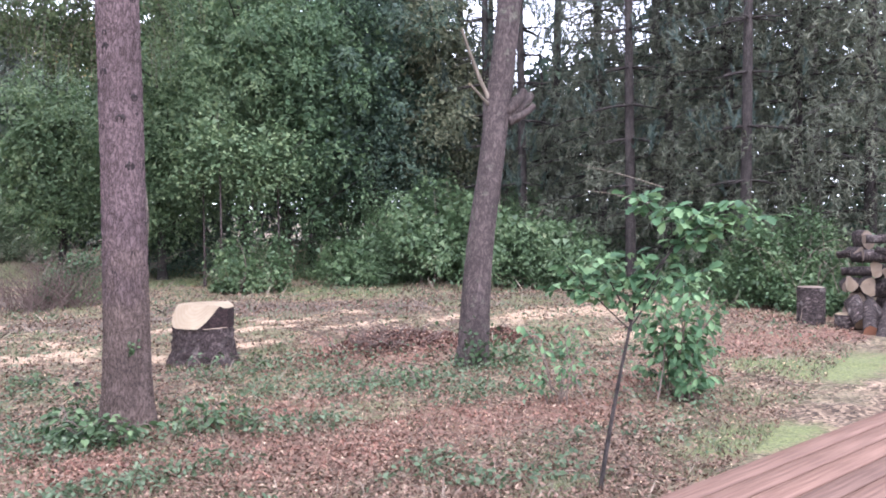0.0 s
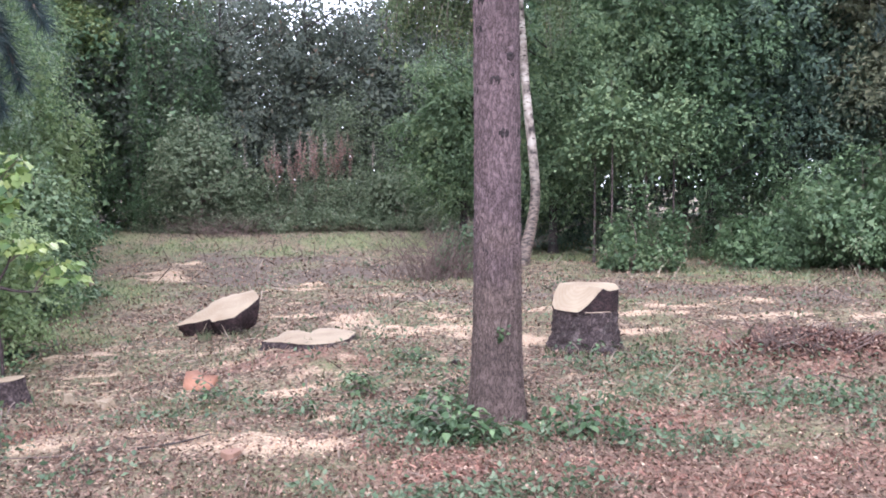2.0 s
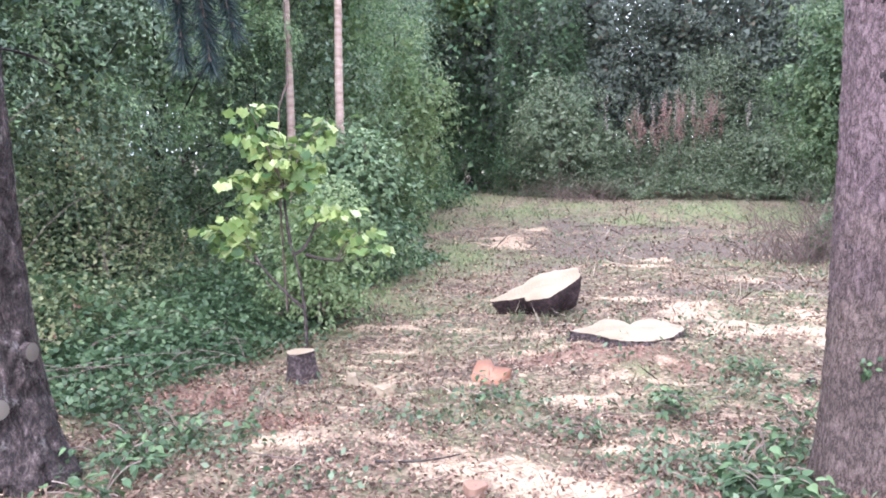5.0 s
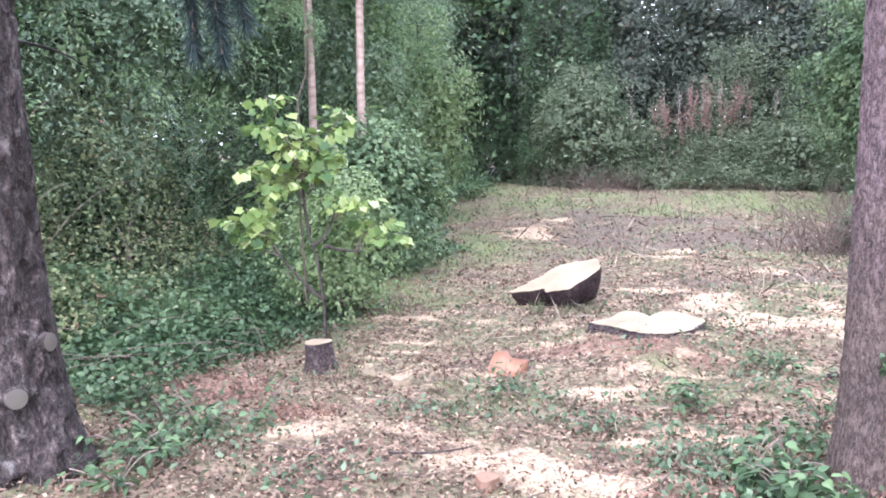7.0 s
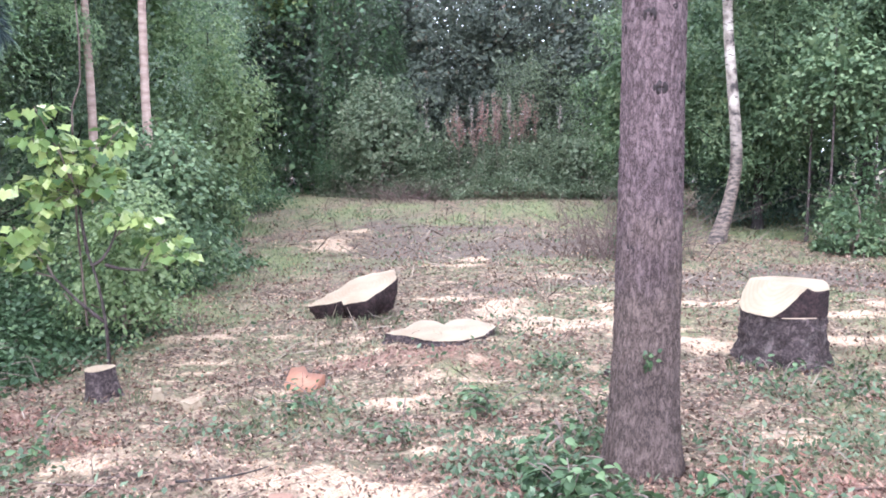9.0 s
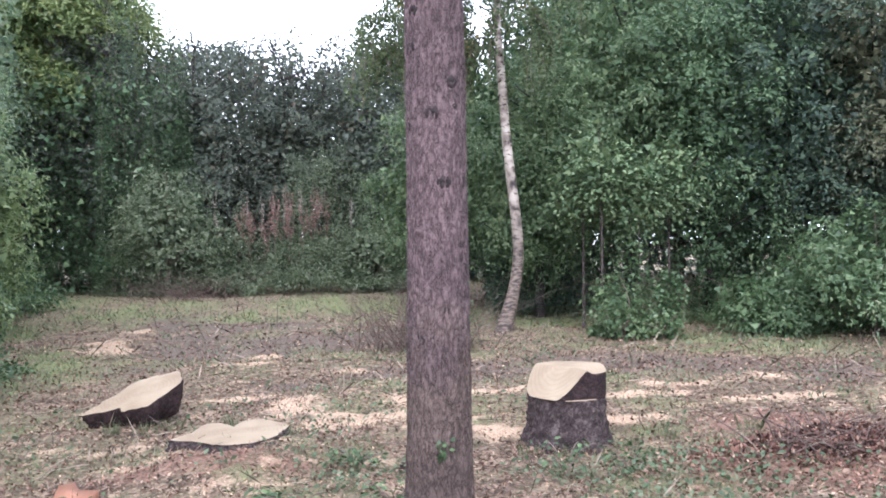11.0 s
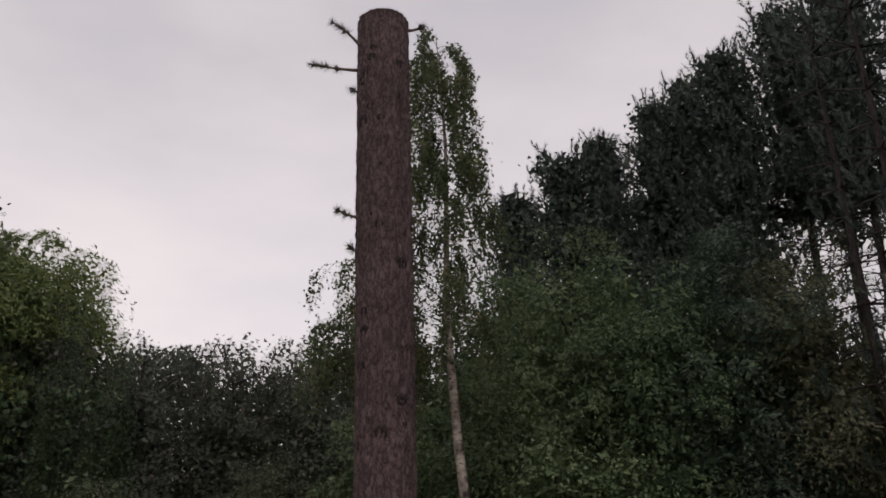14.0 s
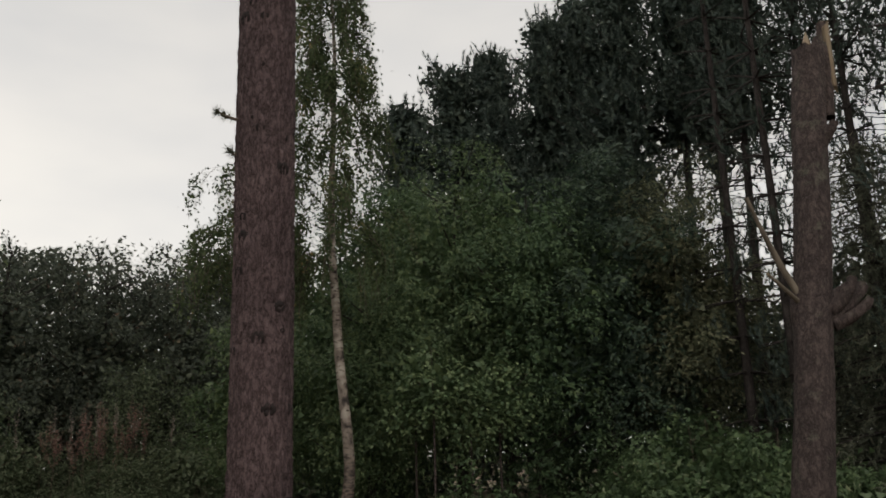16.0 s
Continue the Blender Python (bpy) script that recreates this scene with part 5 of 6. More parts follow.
# ---- cut timber ----
def stump_block(name, base, outline, z0, z1, bark, cut, label, parent=None, flare=0.0, tilt=None, rows=14, bump=0.03, seed=0, notch=None):
    """A block of trunk with a barked side and a sawn top; the outline gives radius by angle."""
    sides = 72
    an = np.linspace(0, 2 * np.pi, sides, endpoint=False)
    R = outline(an)
    u = np.linspace(0, 1, rows)
    V = []
    for q in u:
        k = 1 + flare * (1 - q) ** 2.2 * (1 + 0.5 * np.sin(an * 5 + seed))
        rr = R * k * (1 + bump * (fbm(an * 2.4, np.full_like(an, q * 2.2), 6, 90 + seed, 3) - 0.5) * 2)
        V.append(np.stack([rr * np.cos(an), rr * np.sin(an), np.full_like(an, z0 + (z1 - z0) * q)], 1))
    V = np.array(V)
    if notch is not None:
        V = notch(V)
    V = V.reshape(-1, 3)
    i = np.arange(rows - 1)[:, None] * sides; j = np.arange(sides)[None]; k = (j + 1) % sides
    F = np.stack([i + j, i + k, i + sides + k, i + sides + j], -1).reshape(-1, 4)
    rim = V[-sides:]
    inner = []
    for q in (1.0, 0.97, 0.75, 0.5, 0.25):
        c = rim.mean(0)
        p = c + (rim - c) * q
        inner.append(p + [0, 0, 0.004 if q < 1 else 0.0])
    TV = np.concatenate(inner + [rim.mean(0)[None] + [0, 0, 0.005]])
    TF = [np.concatenate([np.stack([a * sides + np.arange(sides), a * sides + (np.arange(sides) + 1) % sides, (a + 1) * sides + (np.arange(sides) + 1) % sides, (a + 1) * sides + np.arange(sides)], -1) for a in range(4)]),
          np.stack([4 * sides + np.arange(sides), 4 * sides + (np.arange(sides) + 1) % sides, np.full(sides, 5 * sides)], -1)]
    if notch is not None:
        TV[:, 2] = z1
        TV = notch(TV)
        TV[:, 2] += 0.004
    if tilt is not None:
        M = np.array(tilt.to_3x3())
        V, TV = V @ M.T, TV @ M.T
    ob = parent or thing(name, base, label, "tree stump" if "stump" in name else "wood block")
    part("barked_side", V, F, bark, ob, shade=True)
    part("sawn_face", TV, TF, cut, ob, "fresh pale saw cut", shade=True)
    return ob


STUMPBARK = bark_material("stump_bark", (0.02, 0.014, 0.014), (0.105, 0.08, 0.078), (0.25, 0.20, 0.19), (1, 1, 0.9), 13, 1.0, (0.22, 0.19, 0.17), 0.13)
INNERBARK = bark_material("inner_bark", (0.012, 0.008, 0.008), (0.04, 0.024, 0.024), (0.085, 0.052, 0.05), (1, 1, 1.2), 9, 0.7)

REDWOOD = cut_material("red_stub_wood", (0.27, 0.16, 0.11), (0.17, 0.095, 0.065))

gz = float(ground_z(3.46, 7.55)) + 0.045
tall = stump_block("tree_stump", (3.46, 7.55, gz - 0.04), lambda a: 0.325 + 0.015 * np.sin(3 * a), -0.06, 0.40, STUMPBARK, CUTOLD, "thick tree stump with a loose sawn block on its top", flare=0.20, bump=0.10, seed=2, rows=20)


def chamfer(V):
    """The slanting saw cut that takes off one upper corner."""
    x, y = V[..., 0], V[..., 1]
    e = -0.90 * x - 0.44 * y
    lim = 0.635 - 0.235 * np.clip((e - 0.09) / 0.21, 0, 1) - 0.03 * smooth(0.05, 0.12, x) * smooth(0.1, -0.1, y)
    V[..., 2] = np.minimum(V[..., 2], lim)
    return V


stump_block("tree_stump", None, lambda a: 0.330 + 0.012 * np.sin(2 * a + 1) + 0.01 * np.sin(5 * a), 0.398, 0.635, INNERBARK, CUT, "", parent=tall, bump=0.03, seed=4, notch=chamfer, rows=12)


def lobed(a0, amp, base, dips):
    def f(a):
        v = base + amp * np.cos(a - a0) ** 2
        for c, w, d in dips:
            v = v - d * np.exp(-((np.angle(np.exp(1j * (a - c)))) / w) ** 2)
        return v
    return f


gz = float(ground_z(0.68, 7.85))
stump_block("cut_stump", (0.68, 7.80, gz - 0.05), lobed(1.45, 0.10, 0.38, [(1.66, 0.22, 0.30), (2.75, 0.3, 0.05), (3.5, 0.2, -0.12), (4.15, 0.3, 0.05), (0.3, 0.4, -0.05)]), 0, 0.15 - gz, STUMPBARK, CUT, "wide lobed stump sawn off close to the ground", flare=0.12, bump=0.06, seed=5, rows=8)
gz = float(ground_z(-0.18, 9.15))
stump_block("sawn_round", (-0.20, 9.12, gz + 0.19), lobed(0.6, 0.09, 0.31, [(4.05, 0.22, 0.10), (4.5, 0.16, 0.02), (4.95, 0.2, -0.05), (3.42, 0.16, -0.16), (2.6, 0.35, 0.07), (0.75, 0.18, -0.07), (5.9, 0.3, 0.03)]), -0.17, 0.10, INNERBARK, CUT, "thick sawn slice of trunk lying tilted on the ground", flare=-0.30, bump=0.07, seed=6, rows=10, tilt=Matrix.Rotation(radians(-13), 4, "Y") @ Matrix.Rotation(radians(14), 4, "X"))
gz = float(ground_z(-1.66, 6.45))
stump_block("small_stump", (-1.71, 6.42, gz - 0.05), lambda a: 0.103 + 0.008 * np.sin(3 * a), 0, 0.25, STUMPBARK, CUT, "small sawn stump with pale top", flare=0.35, bump=0.05, seed=7, rows=10, tilt=Matrix.Rotation(radians(-4), 4, "Y"))
gz = float(ground_z(0.1, 4.35))
stump_block("small_stump", (0.02, 4.38, gz - 0.04), lambda a: 0.055 + 0.008 * np.sin(3 * a), 0, 0.085, REDWOOD, REDWOOD, "tiny brown sapling stump among the sawdust", flare=0.2, seed=8, rows=6)


def chunk(name, x, y, size, mat, label, seed, turn=0, lift=0.0):
    """A rough split piece of wood."""
    r = rng_of(seed)
    bm = bmesh.new()
    bmesh.ops.create_cube(bm, size=1)
    bmesh.ops.subdivide_edges(bm, edges=bm.edges[:], cuts=3, use_grid_fill=True)
    for v in bm.verts:
        n = noise.noise_vector(v.co * 2.2 + Vector((seed, 0, 0))) * 0.16
        v.co = (v.co + n)
        v.co.x *= size[0] * (1 - 0.35 * (v.co.z + 0.5)); v.co.y *= size[1]; v.co.z *= size[2]
    me = bpy.data.meshes.new(name)
    bm.to_mesh(me); bm.free()
    me.materials.append(mat)
    ob = new(name, me)
    ob.matrix_world = pose(x, y, float(ground_z(x, y)) + size[2] * 0.42 + lift, r.uniform(-8, 8), r.uniform(-8, 8), turn)
    return tagged(ob, label, "wood chunk", "wood chunks on the ground")


# the orange split wedge, a bent plate that leans on the litter
def wedge():
    x, y = -0.33, 6.72
    out = 0.8 * np.array([[-0.16, -0.12], [0.10, -0.15], [0.19, 0.03], [0.03, 0.05], [-0.03, 0.16], [-0.15, 0.13]])
    n = len(out)
    top = np.column_stack([out, 0.04 + 0.34 * (out[:, 1] + 0.12)])
    bot = np.column_stack([out * 0.96, 0.0 * out[:, 0] - 0.02])
    V = np.concatenate([top, bot])
    F = [np.array([np.arange(n)]), np.array([[i, i + n, (i + 1) % n + n, (i + 1) % n] for i in range(n)])]
    return solid("split_wedge", V, F, CUTORANGE, (x, y, float(ground_z(x, y))), "orange-brown wedge of freshly split wood on the litter", "wood chunk")


wedge()
chunk("wood_chunk", -1.30, 6.38, (0.09, 0.08, 0.09), CUT, "pale lump of sawn wood beside the small stump", 3, 20)
chunk("wood_chunk", -0.98, 6.12, (0.14, 0.09, 0.07), CUT, "pale lump of sawn wood beside the small stump", 5, -30)
chunk("wood_chunk", 1.95, 6.95, (0.08, 0.06, 0.05), INNERBARK, "dark red piece of bark on the litter", 6, 10)
chunk("wood_chunk", 2.75, 5.55, (0.15, 0.07, 0.04), CUTOLD, "flat tan sliver of wood in the weeds", 8, 15)
chunk("wood_chunk", 2.95, 5.75, (0.14, 0.08, 0.05), CUT, "pale sliver of wood in the weeds", 9, -25)
chunk("wood_chunk", 9.9, 6.6, (0.34, 0.22, 0.10), CUT, "pale sawn slab in the far sawdust", 11, 15)
chunk("wood_chunk", 10.4, 6.3, (0.30, 0.18, 0.08), CUTOLD, "pale sawn slab in the far sawdust", 12, -25)


# the log pile
def log_mesh(length, rad, split, seed):
    r = rng_of(seed)
    sides = 16
    an = np.linspace(0, 2 * np.pi, sides, endpoint=False)
    R = rad * (1 + 0.06 * np.sin(3 * an + seed) + 0.04 * r.normal(size=sides))
    if split:
        R = np.where(np.cos(an - 1.2) > 0.25, R * 0.30 / np.maximum(np.cos(an - 1.2), 0.25), R)
    ring = np.stack([R * np.cos(an), np.zeros(sides), R * np.sin(an)], 1)
    V = np.concatenate([ring + [0, -length / 2, 0], ring + [0, length / 2, 0]])
    j = np.arange(sides); k = (j + 1) % sides
    side = np.stack([j, k, k + sides, j + sides], -1)
    capv = np.concatenate([ring * 0.985 + [0, -length / 2 - 0.003, 0], [[0, -length / 2 - 0.006, 0]], ring * 0.985 + [0, length / 2 + 0.003, 0], [[0, length / 2 + 0.006, 0]]])
    caps = np.concatenate([np.stack([k, j, np.full(sides, sides)], -1), np.stack([j + sides + 1, k + sides + 1, np.full(sides, 2 * sides + 1)], -1)])
    return V, side, capv, caps


def log(x, y, z, length, rad, split, seed, rx=0, ry=0, rz=0, cut=CUTOLD):
    V, side, capv, caps = log_mesh(length, rad, split, seed)
    ob = thing("firewood_log", (0, 0, 0), "split log with pale cut end in the wood pile" if split else "round barked log with cut end in the wood pile", "log", "stacked firewood logs")
    ob.matrix_world = pose(x, y, z, rx, ry, rz)
    part("bark", V, side, PINEBARK, ob, shade=not split)
    h = len(capv) // 2
    part("cut_end", capv[:h], caps[: len(caps) // 2], cut, ob, "pale sawn end")
    part("cut_end", capv[h:], caps[len(caps) // 2:] - h, cut, ob, "pale sawn end")


CUTGREY = cut_material("greyed_cut_wood", (0.27, 0.205, 0.16), (0.13, 0.095, 0.075))
r0 = rng_of(77)
gz = float(ground_z(11.2, 3.2))
for row in range(6):
    for col in range(8):
        if row == 5 and r0.random() < 0.45:
            continue
        rad = r0.uniform(0.06, 0.135)
        w = -1.0 + 0.235 * col + (row % 2) * 0.11 + r0.normal() * 0.03
        h = gz + 0.09 + 0.20 * row + r0.normal() * 0.025
        side = r0.random() < 0.3
        log(11.15 - 0.42 * w + r0.normal() * 0.06, 3.35 - 0.9 * w + r0.normal() * 0.07, h, r0.uniform(0.34, 0.52), rad, r0.random() < 0.8, 400 + row * 10 + col, r0.normal() * 9, r0.uniform(0, 360), (20 if side else -62) + r0.normal() * 16, CUTGREY if r0.random() < 0.7 else CUTOLD)
log(10.45, 4.25, gz + 0.24, 0.52, 0.17, False, 480, 90, 0, 10, CUTGREY)
log(10.40, 3.72, gz + 0.09, 0.20, 0.17, False, 481, 90, 0, 10, CUT)
log(10.25, 3.30, gz + 0.16, 0.50, 0.16, True, 482, 40, 30, -40, CUTORANGE)
log(10.15, 3.05, gz + 0.15, 0.48, 0.15, True, 483, 55, 10, -70, CUT)
log(10.35, 3.55, gz + 0.24, 0.36, 0.13, True, 484, 65, 40, 20, CUT)


# ---- deck ----
def deck_material():
    m, n, l, b = material("stained_decking", 0.6)
    v = coords(n, l, (0.25, 6, 3))
    t = tex(n, l, "noise", 9, v, 6)
    oi = n.new("ShaderNodeObjectInfo")
    c = ramp(n, [(0.3, (0.105, 0.058, 0.042)), (0.7, (0.19, 0.112, 0.083))])
    l.new(t.outputs["Fac"], c.inputs[0])
    tint = ramp(n, [(0.0, (0.85, 0.85, 0.85)), (1.0, (1.15, 1.12, 1.1))])
    l.new(oi.outputs["Random"], tint.inputs[0])
    l.new(mixed(n, l, 1.0, c.outputs[0], tint.outputs[0], "MULTIPLY"), b.inputs["Base Color"])
    bumped(n, l, b, t.outputs["Fac"], 0.3, 0.004)
    return m


def build_deck():
    mat = deck_material()
    ob = thing("deck", (2.2, 1.02, 0), "low deck of red-brown stained boards at the clearing's edge", "deck", kind="structure")
    ob.rotation_euler = (0, 0, radians(2.2))
    L, W, T, g = 7.4, 0.137, 0.028, 0.012
    prof = np.array([[0, -T], [W, -T], [W, -0.007], [W - 0.007, 0], [0.007, 0], [0, -0.007]])
    xs = (0.0, L)
    V = np.concatenate([np.column_stack([np.full(6, x), -prof[:, 0], prof[:, 1]]) for x in xs])
    j = np.arange(6); k = (j + 1) % 6
    F = [np.stack([j, k, k + 6, j + 6], -1), np.array([[0, 1, 2, 3, 4, 5][::-1], [6, 7, 8, 9, 10, 11]])]
    me = mesh_of("deck_board", V, F, mat)
    for i in range(26):
        bd = new("deck_board", me)
        bd.parent = ob
        bd.location = (0, -i * (W + g), 0.165)
    V = np.array([[x, y, z] for x in (0, L) for y in (-0.03, -0.002) for z in (-0.05, 0.134)])
    part("fascia", V, np.array([[0, 1, 3, 2], [4, 6, 7, 5], [0, 4, 5, 1], [2, 3, 7, 6], [1, 5, 7, 3], [0, 2, 6, 4]]), mat, ob, "fascia board under the deck's edge")


build_deck()


# ---- young plants with large leaves ----
def maple_leaf(mat, name="leaf"):
    an = np.linspace(0, 2 * np.pi, 25, endpoint=False)
    R = 0.38 + 0.065 * np.cos(5 * an) + 0.022 * np.cos(15 * an) + 0.07 * np.cos(an)
    R[12:14] *= 0.6
    x, y = R * np.cos(an) + 0.34, R * np.sin(an)
    V = np.concatenate([np.stack([x, y, 0.22 * np.abs(y) - 0.18 * x * x], 1), [[0.34, 0, -0.02]]])
    F = np.stack([np.arange(25), (np.arange(25) + 1) % 25, np.full(25, 25)], -1)
    return mesh_of(name, V, F, mat)


def oak_leaf(mat, name="leaf"):
    t = np.linspace(0, 1, 13)
    w = 0.38 * np.sin(np.pi * np.clip(t * 0.94 + 0.03, 0, 1)) ** 0.7 * (0.45 + 0.55 * t) * (1 + 0.34 * np.cos(t * 2 * np.pi * 4))
    up = np.stack([t, w, 0.3 * w - 0.2 * t * t], 1); dn = np.stack([t, -w, 0.3 * w - 0.2 * t * t], 1); mid = np.stack([t, 0 * t, -0.2 * t * t], 1)
    V = np.concatenate([up, mid, dn]); n = 13
    i = np.arange(n - 1)
    F = np.concatenate([np.stack([n + i, n + i + 1, i + 1, i], -1), np.stack([2 * n + i, 2 * n + i + 1, n + i + 1, n + i], -1)])
    return mesh_of(name, V, F, mat)


def leafy(name, base, label, category, stems, leaf_mesh, size, per, r, bark, group="", hang=0.35, along=(0.45, 1.0), radius=0.012, wide=0.09, tilt=0.35):
    """A young plant: bent stems with single leaves set along their outer ends."""
    ob = thing(name, base, label, category, group)
    for a, b, c in stems:
        p = curve3(a, b, c, 9)
        part("stem", *tube(p, np.linspace(radius, 0.004, 9), 6), bark, ob, shade=True)
        for q in range(per):
            f = along[0] + (along[1] - along[0]) * (q + r.random()) / per
            pos = np.array([np.interp(f, np.linspace(0, 1, 9), p[:, k]) for k in range(3)])
            an = r.uniform(0, 6.28)
            pos = pos + np.array([math.cos(an), math.sin(an), 0.1]) * r.uniform(0.02, wide)
            lf = new("leaf", leaf_mesh)
            lf.parent = ob
            sc = size * r.uniform(0.65, 1.25)
            lf.matrix_local = Matrix.LocRotScale(pos, Euler((r.normal() * tilt, hang + r.normal() * tilt, an)), (sc, sc, sc))
    return ob


r1 = rng_of(500)
yleaf = maple_leaf(LEAF_YELLOW)
tips = [(-0.40, -0.17, 2.09), (-0.43, -0.18, 1.85), (-0.26, -0.11, 1.86), (0.21, 0.09, 1.98), (0.11, 0.05, 1.82), (-0.15, -0.06, 1.64), (0.06, 0.03, 1.61), (-0.34, -0.14, 1.50), (-0.57, -0.24, 1.46), (-0.2, -0.08, 1.36), (-0.41, -0.17, 1.27), (-0.7, -0.29, 1.07), (-0.58, -0.24, 1.18), (-0.02, -0.01, 1.43), (0.12, 0.05, 1.26), (0.29, 0.12, 1.22), (0.44, 0.19, 1.03), (0.57, 0.24, 0.89), (-0.52, -0.22, 0.95)]
mains = [curve3((0.0, 0, -0.03), (0.02, 0, 0.55), (-0.10, -0.05, 0.95), 8), curve3((-0.10, -0.05, 0.95), (-0.14, -0.06, 1.2), (-0.15, -0.06, 1.50), 8), curve3((-0.09, -0.04, 0.86), (0.02, 0.0, 0.86), (0.10, 0.04, 1.14), 8), curve3((0.01, 0, 0.86), (0.12, 0.05, 0.80), (0.30, 0.12, 0.80), 8), curve3((-0.02, 0, 0.4), (-0.22, -0.1, 0.6), (-0.38, -0.16, 0.85), 8)]
stems = []
for t in tips:
    t = np.array(t)
    m = min(mains[1:], key=lambda q: np.linalg.norm(q[-1] - t))
    s0 = m[6]
    stems.append((s0, s0 * 0.45 + t * 0.55 + r1.normal(size=3) * 0.05 + [0, 0, 0.06], t))
leafy("maple_sapling", (-2.0, 7.2, float(ground_z(-2.0, 7.2))), "young maple bush with large pale yellow-green leaves", "bush", stems, yleaf, 0.112, 32, r1, TWIG, hang=0.5, along=(0.55, 1.06), radius=0.007, wide=0.17, tilt=0.5)
sap = bpy.data.objects["maple_sapling"]
part("dead_stem", *tube(np.array([[-0.30, 0.3, 0.3], [-0.34, 0.3, 1.2], [-0.34, 0.3, 1.75], [-0.33, 0.3, 2.1], [-0.25, 0.3, 2.3], [-0.24, 0.3, 2.6], [-0.26, 0.3, 3.1]]), np.linspace(0.010, 0.005, 7), 6), DEADTWIG, sap, "bare pale stem", shade=True)
for m in mains:
    part("main_stem", *tube(m, np.linspace(0.016, 0.008, 8), 7), GREYBARK, sap, shade=True)

oleaf = oak_leaf(LEAF_OAK)
r2 = rng_of(520)
g0 = float(ground_z(3.23, 1.6))
trunk_top = np.array([0.12, -0.14, 1.12])
tops = [(-0.13, 0.15, 1.25), (-0.02, 0.02, 1.30), (0.1, -0.11, 1.31), (0.22, -0.25, 1.30), (0.35, -0.39, 1.23), (-0.15, 0.17, 1.12), (0.06, -0.07, 1.18), (0.2, -0.22, 1.19), (0.12, -0.14, 1.63), (0.23, -0.26, 1.56), (0.33, -0.36, 1.54), (0.47, -0.52, 1.59), (0.54, -0.60, 1.51), (0.35, -0.39, 1.45), (0.32, -0.35, 1.37)]
fork = np.array([0.24, -0.27, 1.34])
stems = [(fork if t[2] > 1.35 else trunk_top * k, (fork if t[2] > 1.35 else trunk_top * k) * 0.5 + np.array(t) * 0.5 + [0, 0, 0.05 if t[2] > 1.35 else -0.02], t) for t, k in ((t, 0.80 + 0.035 * (i % 6)) for i, t in enumerate(tops))]
leafy("oak_sapling", (3.27, 1.56, g0), "thin young oak sapling with lobed green leaves", "sapling", stems, oleaf, 0.072, 36, r2, DARKBARK, "oak saplings", 0.2, (0.45, 1.1), 0.004, 0.09, 0.4)
ob = bpy.data.objects["oak_sapling"]
part("main_stem", *tube(np.concatenate([curve3((-0.02, 0.02, -0.05), (0.03, -0.03, 0.5), trunk_top, 10), fork[None]]), np.linspace(0.014, 0.006, 11), 8), DARKBARK, ob, "thin dark stem", shade=True)
for a, b in (((0.21, -0.23, 1.67), (-0.09, 0.10, 1.80)), ((0.16, -0.18, 1.585), (-0.06, 0.07, 1.66))):
    part("dead_twig", *tube(curve3(a, (np.array(a) + b) / 2 + [0, 0, 0.02], b, 6), np.linspace(0.0024, 0.0012, 6), 4), BAREWOOD, ob, "bare grey twig")
stems = []
for q in range(24):
    a = r2.uniform(0, 6.28); h = r2.uniform(0.2, 1.0); ln = r2.uniform(0.12, 0.52)
    e = np.array([math.cos(a) * ln, math.sin(a) * ln, h])
    stems.append(((r2.normal() * 0.08, r2.normal() * 0.08, 0), (e[0] * 0.3, e[1] * 0.3, h * 0.7), e))
leafy("oak_bush", (5.58, 2.75, float(ground_z(5.58, 2.75))), "bushy young oak with drooping lobed green leaves", "bush", stems, oleaf, 0.08, 36, r2, TWIG, "oak saplings", 0.45, (0.3, 1.05), 0.007, 0.11)
stems = []
for q in range(9):
    a = r2.uniform(0, 6.28); h = r2.uniform(0.2, 0.75); ln = r2.uniform(0.15, 0.45)
    e = np.array([math.cos(a) * ln, math.sin(a) * ln, h])
    stems.append(((r2.normal() * 0.08, r2.normal() * 0.08, 0), (e[0] * 0.3, e[1] * 0.3, h * 0.7), e))
leafy("oak_bush", (4.55, 3.15, float(ground_z(4.55, 3.15))), "small spreading oak seedling with thin green leaves", "bush", stems, oleaf, 0.062, 16, r2, TWIG, "oak saplings", 0.4, (0.4, 1.05), 0.006)

LEAF_PLANT = leaf_material("bramble_plant_leaves", [(0.0, (0.03, 0.055, 0.022)), (0.6, (0.062, 0.105, 0.045)), (1.0, (0.14, 0.20, 0.09))], 0.5, 0.2, 0.2, True)
an = np.linspace(0, 2 * np.pi, 12, endpoint=False)
bl = np.stack([0.5 + 0.5 * np.cos(an), 0.36 * np.sin(an) * (0.72 - 0.5 * np.cos(an)) * (1 + 0.12 * np.cos(4 * an)), 0.12 * np.abs(np.sin(an)) - 0.15 * (0.5 + 0.5 * np.cos(an)) ** 2], 1)
bleaf = mesh_of("leaf", np.concatenate([bl, [[0.5, 0, -0.04]]]), np.stack([np.arange(12), (np.arange(12) + 1) % 12, np.full(12, 12)], -1), LEAF_PLANT)
r3 = rng_of(540)
